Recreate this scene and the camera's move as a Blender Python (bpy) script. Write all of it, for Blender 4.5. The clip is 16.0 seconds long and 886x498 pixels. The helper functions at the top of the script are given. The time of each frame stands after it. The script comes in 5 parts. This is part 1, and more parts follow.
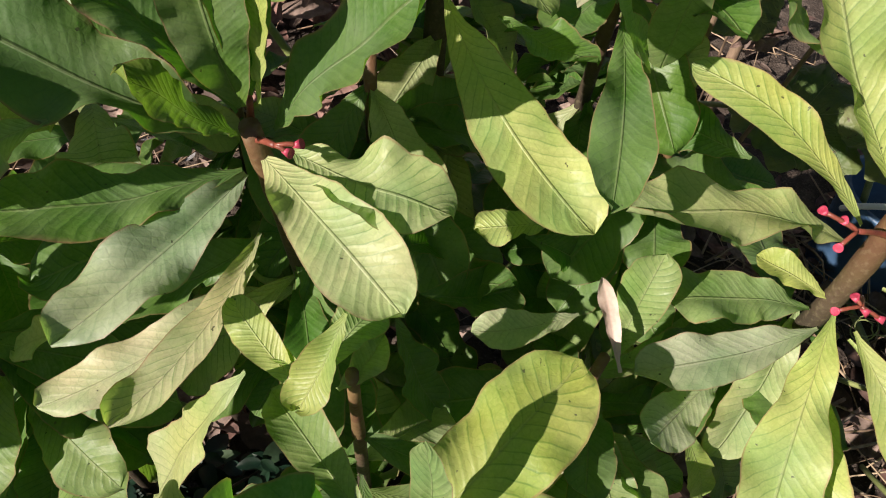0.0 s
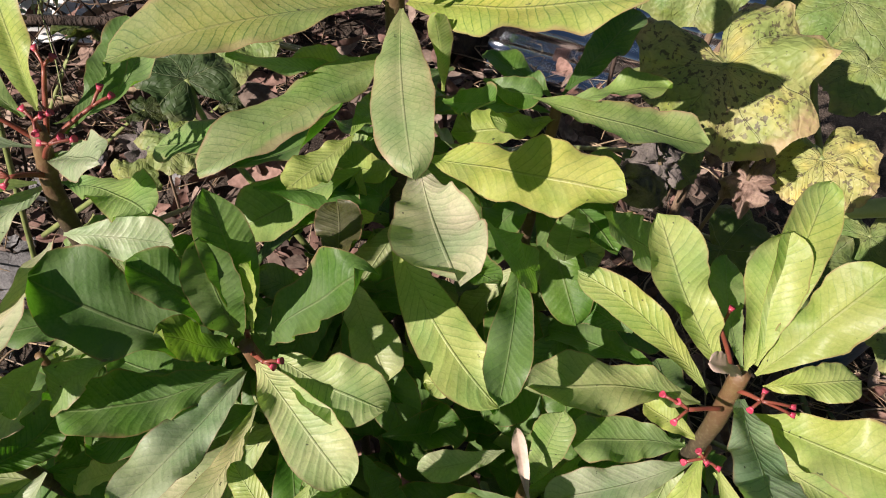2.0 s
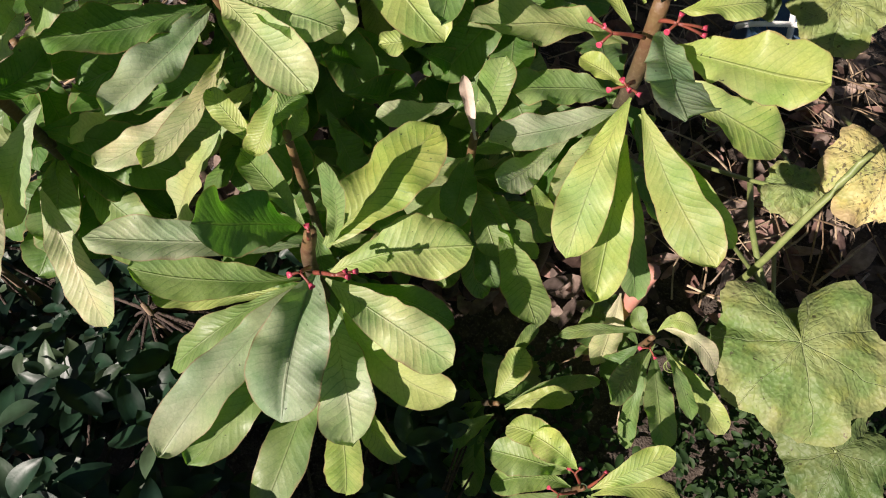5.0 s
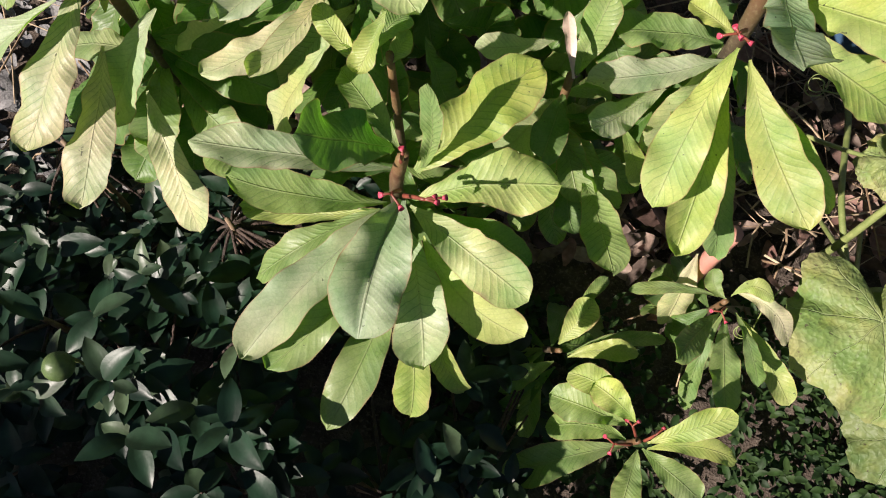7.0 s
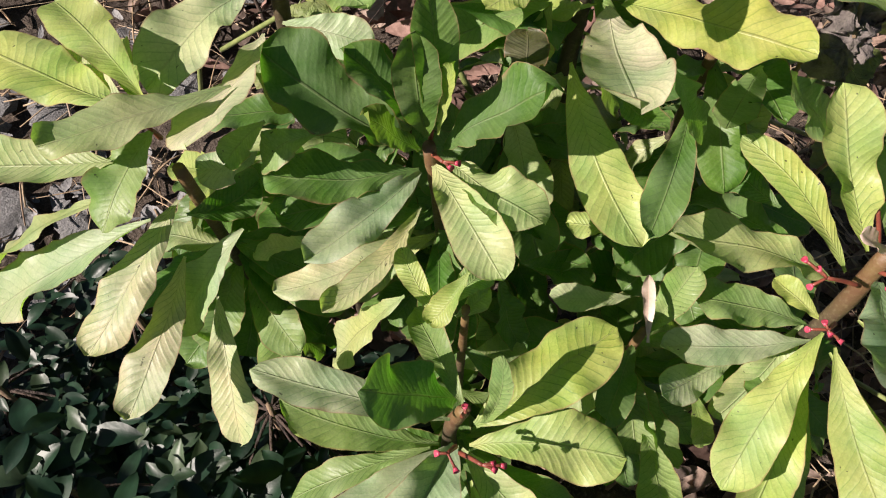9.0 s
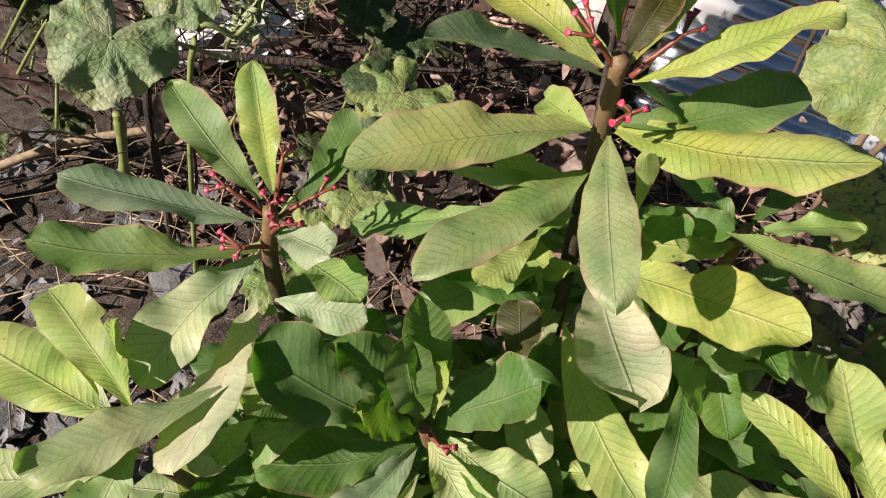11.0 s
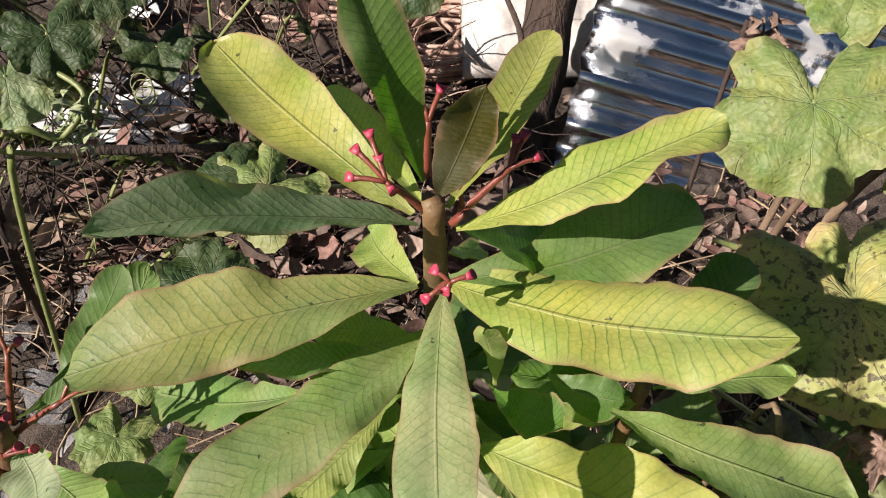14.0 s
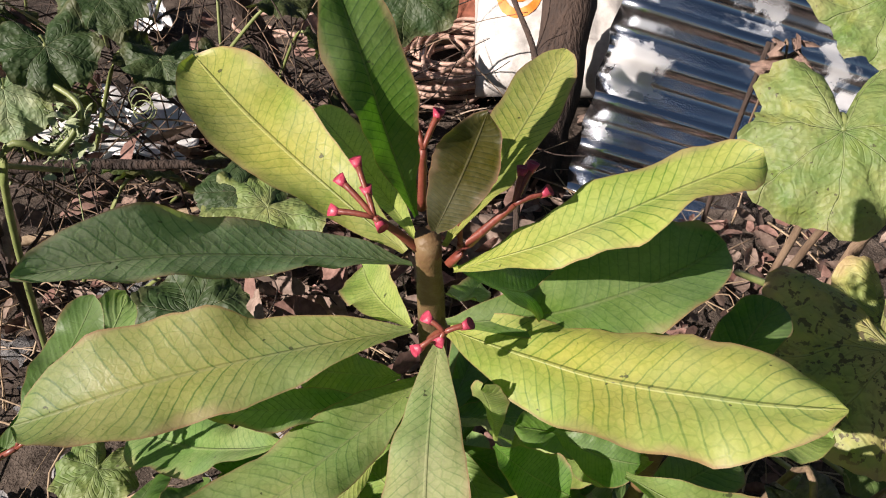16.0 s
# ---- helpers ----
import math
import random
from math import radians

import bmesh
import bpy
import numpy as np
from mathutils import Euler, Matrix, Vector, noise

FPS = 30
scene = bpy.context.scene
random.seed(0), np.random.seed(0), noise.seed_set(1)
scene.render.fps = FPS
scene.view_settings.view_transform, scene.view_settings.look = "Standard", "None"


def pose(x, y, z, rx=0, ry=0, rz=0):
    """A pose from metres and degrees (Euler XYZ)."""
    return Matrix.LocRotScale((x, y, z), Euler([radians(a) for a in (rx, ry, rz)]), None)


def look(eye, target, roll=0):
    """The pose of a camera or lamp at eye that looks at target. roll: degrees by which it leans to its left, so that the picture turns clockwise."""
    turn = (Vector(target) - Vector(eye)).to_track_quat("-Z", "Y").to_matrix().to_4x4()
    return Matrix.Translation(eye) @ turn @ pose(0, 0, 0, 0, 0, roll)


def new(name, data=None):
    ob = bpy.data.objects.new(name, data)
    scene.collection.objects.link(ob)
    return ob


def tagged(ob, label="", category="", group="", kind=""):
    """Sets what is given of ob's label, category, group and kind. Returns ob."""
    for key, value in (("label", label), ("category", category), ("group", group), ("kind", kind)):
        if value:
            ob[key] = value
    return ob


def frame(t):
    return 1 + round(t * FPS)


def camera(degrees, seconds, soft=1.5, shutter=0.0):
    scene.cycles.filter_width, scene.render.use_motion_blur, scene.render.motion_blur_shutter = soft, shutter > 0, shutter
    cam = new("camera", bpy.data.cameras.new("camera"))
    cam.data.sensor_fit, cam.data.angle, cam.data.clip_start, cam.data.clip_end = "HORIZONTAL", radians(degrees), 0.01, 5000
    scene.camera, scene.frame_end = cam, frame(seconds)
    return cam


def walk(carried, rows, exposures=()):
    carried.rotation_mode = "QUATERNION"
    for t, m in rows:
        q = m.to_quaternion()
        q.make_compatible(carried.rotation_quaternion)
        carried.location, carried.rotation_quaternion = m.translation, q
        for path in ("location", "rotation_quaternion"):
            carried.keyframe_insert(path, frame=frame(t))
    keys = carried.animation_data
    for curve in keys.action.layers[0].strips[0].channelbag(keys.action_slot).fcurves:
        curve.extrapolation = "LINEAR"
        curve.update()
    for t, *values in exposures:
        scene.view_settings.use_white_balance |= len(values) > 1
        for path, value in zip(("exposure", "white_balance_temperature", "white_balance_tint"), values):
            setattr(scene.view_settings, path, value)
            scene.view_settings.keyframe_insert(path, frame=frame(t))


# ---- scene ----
cam = camera(64.0, 16.0, 1.08)
PATH = [
    (0, (0.0366, 0.0799, 0.8239), (0.0299, 0.9997, -0.3610), 6.54),
    (0.5, (0.0352, 0.0714, 0.8657), (0.0267, 1.0041, -0.3090), 6.04),
    (1, (0.0528, 0.0730, 0.9186), (0.0504, 0.9955, -0.2642), 5.70),
    (1.5, (0.0648, 0.0841, 0.9576), (0.0292, 1.0157, -0.2175), 4.87),
    (2, (0.0779, 0.0744, 0.9857), (0.0161, 1.0461, -0.1553), 3.78),
    (2.5, (0.0837, 0.0502, 0.9977), (0.0337, 1.0092, -0.1546), 4.92),
    (3, (0.0850, 0.0065, 1.0041), (0.0321, 0.9101, -0.1920), 5.07),
    (3.5, (0.0809, -0.0218, 0.9953), (0.0498, 0.7899, -0.2657), 6.01),
    (4, (0.0901, -0.0437, 0.9845), (0.0884, 0.7088, -0.3131), 6.67),
    (4.5, (0.1011, -0.0541, 0.9755), (0.1057, 0.6419, -0.3532), 6.37),
    (5, (0.1090, -0.0569, 0.9677), (0.1375, 0.5856, -0.3875), 7.10),
    (5.2, (0.1101, -0.0561, 0.9667), (0.1492, 0.5552, -0.4026), 7.64),
    (7.3, (0.0843, -0.0777, 0.9634), (-0.0328, 0.4561, -0.4335), 0.30),
    (7.5, (0.0803, -0.0695, 0.9633), (-0.0647, 0.4725, -0.4279), -1.02),
    (8, (0.0634, -0.0441, 0.9704), (-0.1171, 0.5465, -0.3965), 0.18),
    (8.3, (0.0549, -0.0307, 0.9750), (-0.1472, 0.5935, -0.3739), 0.51),
    (8.5, (0.0506, -0.0208, 0.9775), (-0.1646, 0.6350, -0.3542), 1.14),
    (9, (0.0459, -0.0019, 0.9843), (-0.1689, 0.7647, -0.2870), 3.82),
    (9.2, (0.0455, 0.0031, 0.9884), (-0.1859, 0.8099, -0.2548), 3.90),
    (11.3, (0.0130, 0.1076, 1.0489), (-0.2506, 1.0997, -0.0449), 1.23),
    (11.5, (0.0118, 0.1233, 1.0506), (-0.1993, 1.1526, -0.0199), 2.37),
    (12, (0.0266, 0.1439, 1.0528), (-0.0474, 1.2162, 0.0065), 4.32),
    (12.5, (0.0312, 0.1447, 1.0572), (-0.0174, 1.2277, 0.0206), 3.93),
    (13, (0.0417, 0.1517, 1.0528), (0.0224, 1.2366, 0.0171), 3.32),
    (13.5, (0.0520, 0.2043, 1.0220), (-0.0739, 1.2413, -0.0545), 1.63),
    (14, (0.0624, 0.2431, 1.0087), (-0.1448, 1.2650, -0.0696), -0.38),
    (14.5, (0.0631, 0.2624, 0.9933), (-0.1516, 1.2676, -0.0991), -0.10),
    (15, (0.0589, 0.2731, 0.9854), (-0.1576, 1.2800, -0.1051), 0.07),
    (15.5, (0.0636, 0.2766, 0.9882), (-0.1491, 1.3062, -0.0817), 0.65),
    (16, (0.0622, 0.2743, 0.9917), (-0.1739, 1.3148, -0.0626), -0.18),
]
walk(cam, [(t, look(eye, target, roll)) for t, eye, target, roll in PATH],
     [(0, 0.90), (5, 0.93), (7.3, 1.10), (9.2, 1.03), (11.3, 0.95), (16, 0.90)])

# ---- world, sun, exposure ----
SUN_WAY = Vector((0.60, 0.57, -0.56)).normalized()
world = bpy.data.worlds.new("sky")
scene.world = world
world.use_nodes = True
wn = world.node_tree.nodes
sky = wn.new("ShaderNodeTexSky")
sky.sky_type, sky.sun_disc = "NISHITA", False
sky.dust_density = 1.0
sky.sun_elevation = math.asin(-SUN_WAY.z)
sky.sun_rotation = math.atan2(-SUN_WAY.x, -SUN_WAY.y)
world.node_tree.links.new(sky.outputs[0], wn["Background"].inputs[0])
wn["Background"].inputs[1].default_value = 0.023
sun_data = bpy.data.lights.new("sun", "SUN")
sun_data.energy, sun_data.angle, sun_data.color = 5.0, radians(0.55), (1.0, 0.875, 0.805)
sun = new("sun", sun_data)
sun.matrix_world = look((-2, -2, 3), Vector((-2, -2, 3)) + SUN_WAY)

# ---- materials ----


class Nodes:
    """A short way to wire a node material."""

    def __init__(self, name):
        self.mat = bpy.data.materials.new(name)
        self.mat.use_nodes = True
        self.tree = self.mat.node_tree
        self.bsdf = self.tree.nodes["Principled BSDF"]
        self.out = self.tree.nodes["Material Output"]

    def node(self, kind):
        return self.tree.nodes.new("ShaderNode" + kind)

    def link(self, a, b):
        if isinstance(a, (int, float)):
            b.default_value = a
        elif isinstance(a, tuple):
            b.default_value = (*a, 1)[:len(b.default_value)]
        else:
            self.tree.links.new(a, b)

    def math(self, op, a, b=0.0, c=0.0):
        n = self.tree.nodes.new("ShaderNodeMath")
        n.operation = op
        self.link(a, n.inputs[0]), self.link(b, n.inputs[1]), self.link(c, n.inputs[2])
        return n.outputs[0]

    def step(self, x, lo, hi, a=0.0, b=1.0):
        n = self.tree.nodes.new("ShaderNodeMapRange")
        n.interpolation_type = "SMOOTHSTEP"
        for i, v in enumerate((x, lo, hi, a, b)):
            self.link(v, n.inputs[i])
        return n.outputs[0]

    def mix(self, f, a, b, mode="MIX"):
        n = self.tree.nodes.new("ShaderNodeMix")
        n.data_type, n.blend_type = "RGBA", mode
        self.link(f, n.inputs[0]), self.link(a, n.inputs[6]), self.link(b, n.inputs[7])
        return n.outputs[2]

    def noise(self, scale, detail=3.0, vec=None, rough=0.55):
        n = self.tree.nodes.new("ShaderNodeTexNoise")
        n.inputs["Scale"].default_value, n.inputs["Detail"].default_value, n.inputs["Roughness"].default_value = scale, detail, rough
        if vec is not None:
            self.link(vec, n.inputs["Vector"])
        return n.outputs[0]

    def voronoi(self, scale, vec=None):
        n = self.tree.nodes.new("ShaderNodeTexVoronoi")
        n.inputs["Scale"].default_value = scale
        if vec is not None:
            self.link(vec, n.inputs["Vector"])
        return n.outputs[0]

    def cells(self, scale, vec):
        """The distance to the nearest seam of a net of cells."""
        n = self.tree.nodes.new("ShaderNodeTexVoronoi")
        n.feature = "DISTANCE_TO_EDGE"
        n.inputs["Scale"].default_value = scale
        self.link(vec, n.inputs["Vector"])
        return n.outputs[0]

    def coord(self, which="Object"):
        return self.tree.nodes.new("ShaderNodeTexCoord").outputs[which]

    def shifted(self, vec):
        """The coordinate moved by a random step, so that no two objects look alike."""
        info = self.tree.nodes.new("ShaderNodeObjectInfo")
        n = self.tree.nodes.new("ShaderNodeVectorMath")
        n.operation = "ADD"
        self.link(vec, n.inputs[0])
        scale = self.math("MULTIPLY", info.outputs["Random"], 37.0)
        comb = self.tree.nodes.new("ShaderNodeCombineXYZ")
        self.link(scale, comb.inputs[0]), self.link(scale, comb.inputs[1])
        self.link(comb.outputs[0], n.inputs[1])
        return n.outputs[0]

    def bump(self, height, strength=0.4, distance=0.002):
        n = self.tree.nodes.new("ShaderNodeBump")
        n.inputs["Strength"].default_value, n.inputs["Distance"].default_value = strength, distance
        self.link(height, n.inputs["Height"])
        self.link(n.outputs[0], self.bsdf.inputs["Normal"])
        return n.outputs[0]

    def set(self, color=None, rough=None, metal=None, spec=None):
        for key, v in (("Base Color", color), ("Roughness", rough), ("Metallic", metal), ("Specular IOR Level", spec)):
            if v is not None:
                self.link(v, self.bsdf.inputs[key])
        return self.mat

    def thin(self, color, share, normal=None):
        """Lets part of the light through, as a blade of a leaf does."""
        t = self.tree.nodes.new("ShaderNodeBsdfTranslucent")
        self.link(color, t.inputs[0])
        if normal is not None:
            self.link(normal, t.inputs[1])
        m = self.tree.nodes.new("ShaderNodeMixShader")
        self.link(share, m.inputs[0])
        self.link(self.bsdf.outputs[0], m.inputs[1]), self.link(t.outputs[0], m.inputs[2])
        self.link(m.outputs[0], self.out.inputs[0])


def split(m, vec):
    n = m.tree.nodes.new("ShaderNodeSeparateXYZ")
    m.link(vec, n.inputs[0])
    return n.outputs


def leaf_material():
    m = Nodes("euphorbia leaf")
    uv = m.coord("UV")
    u, v, _ = split(m, uv)
    side = m.math("ABSOLUTE", m.math("SUBTRACT", v, 0.5))
    side = m.math("MULTIPLY", side, 2.0)
    info = m.node("ObjectInfo")
    local = m.shifted(m.coord())
    warp = m.noise(26, 3, local)
    # side veins run forwards from the midrib
    run = m.math("ADD", m.math("SUBTRACT", m.math("MULTIPLY", u, m.step(info.outputs["Alpha"], 0.3, 1.0, 25.0, 17.0)), m.math("MULTIPLY", m.math("POWER", side, 0.85), 2.5)), m.math("MULTIPLY", warp, 1.8))
    ridge = m.math("ABSOLUTE", m.math("SUBTRACT", m.math("FRACT", run), 0.5))
    vein = m.step(ridge, 0.02, 0.10, 1.0, 0.0)
    vein = m.math("MULTIPLY", vein, m.step(m.noise(28, 2, local), 0.3, 0.6, 0.25, 1.0))
    vein = m.math("MULTIPLY", vein, m.step(side, 0.75, 1.0, 1.0, 0.15))
    rib = m.step(side, 0.012, 0.05, 1.0, 0.0)
    net = m.step(m.cells(230, local), 0.02, 0.12)
    blotch = m.noise(22, 3, local)
    grain = m.noise(500, 2, local)
    base = info.outputs["Color"]
    color = m.mix(m.step(blotch, 0.35, 0.72), m.mix(1.0, base, (1.06, 1.04, 0.95), "MULTIPLY"), m.mix(1.0, base, (0.64, 0.84, 0.60), "MULTIPLY"))
    color = m.mix(m.math("MULTIPLY", m.step(m.noise(9, 2, local), 0.42, 0.66), 0.55), color, m.mix(1.0, color, (1.12, 1.06, 0.75), "MULTIPLY"))
    color = m.mix(m.math("MULTIPLY", m.math("MULTIPLY", vein, m.math("ADD", m.step(info.outputs["Random"], 0.0, 1.0, 0.30, 0.75), m.step(info.outputs["Alpha"], 0.3, 1.0, 0.25, 0.0))), 1.0), color, m.mix(1.0, color, (0.36, 0.55, 0.38), "MULTIPLY"))
    color = m.mix(m.math("MULTIPLY", m.math("SUBTRACT", 1.0, net), m.step(info.outputs["Alpha"], 0.3, 1.0, 0.40, 0.20)), color, m.mix(1.0, color, (0.60, 0.74, 0.55), "MULTIPLY"))
    color = m.mix(m.math("MULTIPLY", rib, 0.38), color, m.mix(0.5, color, (0.30, 0.27, 0.17)))
    color = m.mix(m.math("MULTIPLY", m.step(grain, 0.3, 0.8), 0.34), color, m.mix(1.0, color, (1.5, 1.4, 1.4), "MULTIPLY"))
    # a dusty grey bloom on part of the blade, dull sheen painted in
    bloom = m.math("MULTIPLY", m.step(m.math("ADD", m.noise(13, 3, local), m.math("MULTIPLY", grain, 0.25)), 0.50, 0.74), 0.22)
    color = m.mix(bloom, color, m.mix(0.40, color, (0.44, 0.44, 0.38)))
    worn = m.math("MULTIPLY", m.step(m.math("ADD", m.math("ADD", side, m.step(info.outputs["Alpha"], 0.3, 1.0, 0.16, 0.0)), m.math("MULTIPLY", m.noise(34, 4, local), 1.1)), 1.50, 1.76), m.step(u, 0.15, 0.7))
    color = m.mix(m.math("MULTIPLY", worn, 0.75), color, m.mix(0.6, color, (0.42, 0.25, 0.18)))
    margin = m.step(m.math("ADD", side, m.math("MULTIPLY", m.noise(60, 3, local), 0.08)), 0.985, 1.03)
    color = m.mix(m.math("MULTIPLY", margin, 0.55), color, (0.30, 0.15, 0.09))
    speck = m.step(m.noise(190, 2, local), 0.725, 0.76)
    color = m.mix(m.math("MULTIPLY", speck, 0.8), color, (0.035, 0.04, 0.02))
    # dusty patches that also stand in for the pale sheen of lit blades
    dust_sheen = m.math("MULTIPLY", m.step(m.noise(45, 5, local), 0.38, 0.72), 0.27)
    color = m.mix(dust_sheen, color, m.mix(0.38, color, (0.42, 0.42, 0.36)))
    height = m.math("SUBTRACT", m.math("MULTIPLY", m.step(ridge, 0.0, 0.34), m.math("MULTIPLY", m.step(info.outputs["Random"], 0.0, 1.0, 0.15, 0.35), m.math("MULTIPLY", m.step(side, 0.7, 1.0, 1.0, 0.5), info.outputs["Alpha"]))), m.math("MULTIPLY", rib, 1.0))
    height = m.math("ADD", height, m.math("MULTIPLY", net, 0.04))
    height = m.math("ADD", height, m.math("ADD", m.math("MULTIPLY", grain, 0.12), m.math("MULTIPLY", m.noise(85, 4, local), 0.75)))
    normal = m.bump(height, 0.5, 0.0013)
    m.set(color, m.step(blotch, 0.3, 0.8, 0.42, 0.58), spec=0.36)
    m.thin(m.mix(1.0, color, (0.98, 1.46, 0.30), "MULTIPLY"), 0.39, normal)
    return m.mat


def gourd_material():
    m = Nodes("gourd leaf")
    x, y, _ = split(m, m.coord("UV"))
    x, y = m.math("SUBTRACT", x, 0.5), m.math("SUBTRACT", y, 0.5)
    ang = m.math("ARCTAN2", y, x)
    rad = m.math("SQRT", m.math("ADD", m.math("MULTIPLY", x, x), m.math("MULTIPLY", y, y)))
    local = m.shifted(m.coord())
    info = m.node("ObjectInfo")
    spoke = m.math("ABSOLUTE", m.math("SUBTRACT", m.math("FRACT", m.math("ADD", m.math("MULTIPLY", m.math("ADD", ang, m.math("MULTIPLY", m.noise(14, 2, local), 0.7)), 7 / (2 * math.pi)), 0.2)), 0.5))
    wide = m.math("MULTIPLY", spoke, m.math("MULTIPLY", rad, 1.8))
    main = m.step(wide, 0.003, 0.011, 1.0, 0.0)
    branch = m.math("ABSOLUTE", m.math("SUBTRACT", m.math("FRACT", m.math("ADD", m.math("SUBTRACT", m.math("MULTIPLY", rad, 11.0), m.math("MULTIPLY", spoke, 4.0)), m.math("MULTIPLY", m.noise(22, 3, local), 2.6))), 0.5))
    fine = m.step(branch, 0.02, 0.10, 1.0, 0.0)
    net = m.voronoi(170, local)
    base = info.outputs["Color"]
    blotch = m.noise(16, 4, local)
    color = m.mix(m.step(blotch, 0.35, 0.66), m.mix(1.0, base, (1.06, 1.02, 0.95), "MULTIPLY"), m.mix(1.0, base, (0.58, 0.76, 0.52), "MULTIPLY"))
    color = m.mix(m.math("MULTIPLY", m.step(m.noise(30, 3, local), 0.52, 0.66), 0.38), color, m.mix(1.0, color, (1.25, 1.10, 0.62), "MULTIPLY"))
    color = m.mix(m.math("MULTIPLY", fine, 0.13), color, m.mix(1.0, color, (0.55, 0.68, 0.5), "MULTIPLY"))
    color = m.mix(m.math("MULTIPLY", m.step(m.noise(70, 4, local), 0.45, 0.7), 0.35), color, m.mix(1.0, color, (1.5, 1.3, 1.1), "MULTIPLY"))
    pox = m.step(m.noise(160, 2, local), 0.68, 0.72)
    color = m.mix(m.math("MULTIPLY", pox, 0.8), color, (0.06, 0.05, 0.03))
    color = m.mix(m.math("MULTIPLY", main, 0.30), color, (0.36, 0.40, 0.22))
    # rusty spots and a dry rim where the leaf is old
    old = info.outputs["Alpha"]
    spot = m.math("MULTIPLY", m.step(m.noise(210, 3, local), 0.55, 0.60), m.step(m.noise(22, 2, local), 0.38, 0.52))
    color = m.mix(m.math("MULTIPLY", spot, old), color, (0.07, 0.05, 0.04))
    rim = m.step(m.math("ADD", rad, m.math("MULTIPLY", m.noise(26, 4, local), 0.34)), 0.60, 0.70)
    color = m.mix(m.math("MULTIPLY", rim, old), color, (0.42, 0.30, 0.17))
    height = m.math("SUBTRACT", m.math("ADD", m.math("MULTIPLY", m.step(branch, 0.0, 0.2), 0.14), m.math("ADD", m.math("MULTIPLY", net, 0.5), m.math("MULTIPLY", m.noise(45, 3, local), 1.3))), m.math("MULTIPLY", main, 0.5))
    normal = m.bump(height, 0.85, 0.0026)
    m.set(color, 0.55, spec=0.4)
    m.thin(m.mix(1.0, color, (1.2, 1.35, 0.5), "MULTIPLY"), 0.28, normal)
    return m.mat


def plain_material(name, dark, light, scale, rough=0.7, relief=0.4, depth=0.003, metal=0.0, stretch=None, spec=0.5):
    """A surface that varies between two colours, with grain and relief."""
    m = Nodes(name)
    vec = m.shifted(m.coord())
    if stretch:
        n = m.node("Mapping")
        n.inputs["Scale"].default_value = stretch
        m.link(vec, n.inputs["Vector"])
        vec = n.outputs[0]
    big, small = m.noise(scale, 4, vec), m.noise(scale * 9, 3, vec)
    f = m.math("ADD", m.math("MULTIPLY", big, 0.65), m.math("MULTIPLY", small, 0.35))
    color = m.mix(m.step(f, 0.32, 0.68), dark, light)
    m.bump(m.math("ADD", big, m.math("MULTIPLY", small, 0.6)), relief, depth)
    return m.set(color, m.step(small, 0.3, 0.7, rough - 0.08, min(1.0, rough + 0.08)), metal, spec)


def tinted_material(name, tints, scale, rough, relief=0.5, thin_share=0.0, spec=0.35):
    """Pieces that each take a shade of their own from a row of tints."""
    m = Nodes(name)
    geo = m.node("NewGeometry")
    ramp = m.node("ValToRGB")
    ramp.color_ramp.interpolation = "LINEAR"
    el = ramp.color_ramp.elements
    while len(el) < len(tints):
        el.new(0.5)
    for i, c in enumerate(tints):
        el[i].position, el[i].color = i / (len(tints) - 1), (*c, 1)
    info = m.node("ObjectInfo")
    pick = m.math("FRACT", m.math("ADD", geo.outputs["Random Per Island"], info.outputs["Random"]))
    m.link(pick, ramp.inputs[0])
    vec = m.coord()
    grain = m.noise(scale, 4, vec)
    color = m.mix(m.step(grain, 0.3, 0.75), m.mix(1.0, ramp.outputs[0], (0.55, 0.52, 0.5), "MULTIPLY"), ramp.outputs[0])
    normal = m.bump(grain, relief, 0.002)
    m.set(color, rough, spec=spec)
    if thin_share:
        m.thin(color, thin_share, normal)
    return m.mat


def soil_material():
    m = Nodes("soil")
    vec = m.coord()
    big, mid, small = m.noise(3.0, 5, vec), m.noise(28, 5, vec), m.noise(240, 3, vec)
    color = m.mix(m.step(big, 0.35, 0.65), (0.022, 0.017, 0.014), (0.060, 0.046, 0.036))
    color = m.mix(m.step(mid, 0.40, 0.68), color, (0.095, 0.075, 0.060))
    color = m.mix(m.math("MULTIPLY", m.step(small, 0.5, 0.75), 0.5), color, (0.22, 0.185, 0.155))
    m.bump(m.math("ADD", m.math("MULTIPLY", mid, 1.0), m.math("MULTIPLY", small, 0.4)), 0.8, 0.012)
    return m.set(color, 0.92, spec=0.2)


def sheet_material():
    m = Nodes("galvanised iron")
    vec = m.coord()
    big, small = m.noise(5, 5, vec), m.noise(60, 3, vec)
    color = m.mix(m.step(big, 0.3, 0.7), (0.66, 0.70, 0.76), (0.84, 0.87, 0.92))
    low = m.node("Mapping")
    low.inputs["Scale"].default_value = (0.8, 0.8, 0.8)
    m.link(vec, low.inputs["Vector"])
    # pale patches of dappled sun, painted into the colour and finish
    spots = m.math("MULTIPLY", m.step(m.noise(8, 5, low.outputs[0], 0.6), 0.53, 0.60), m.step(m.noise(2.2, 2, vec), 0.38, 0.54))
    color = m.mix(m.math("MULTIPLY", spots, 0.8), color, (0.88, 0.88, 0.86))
    m.bump(small, 0.08, 0.001)
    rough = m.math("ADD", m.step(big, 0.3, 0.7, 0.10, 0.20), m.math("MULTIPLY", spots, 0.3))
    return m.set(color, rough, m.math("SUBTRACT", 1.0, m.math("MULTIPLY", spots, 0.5)))


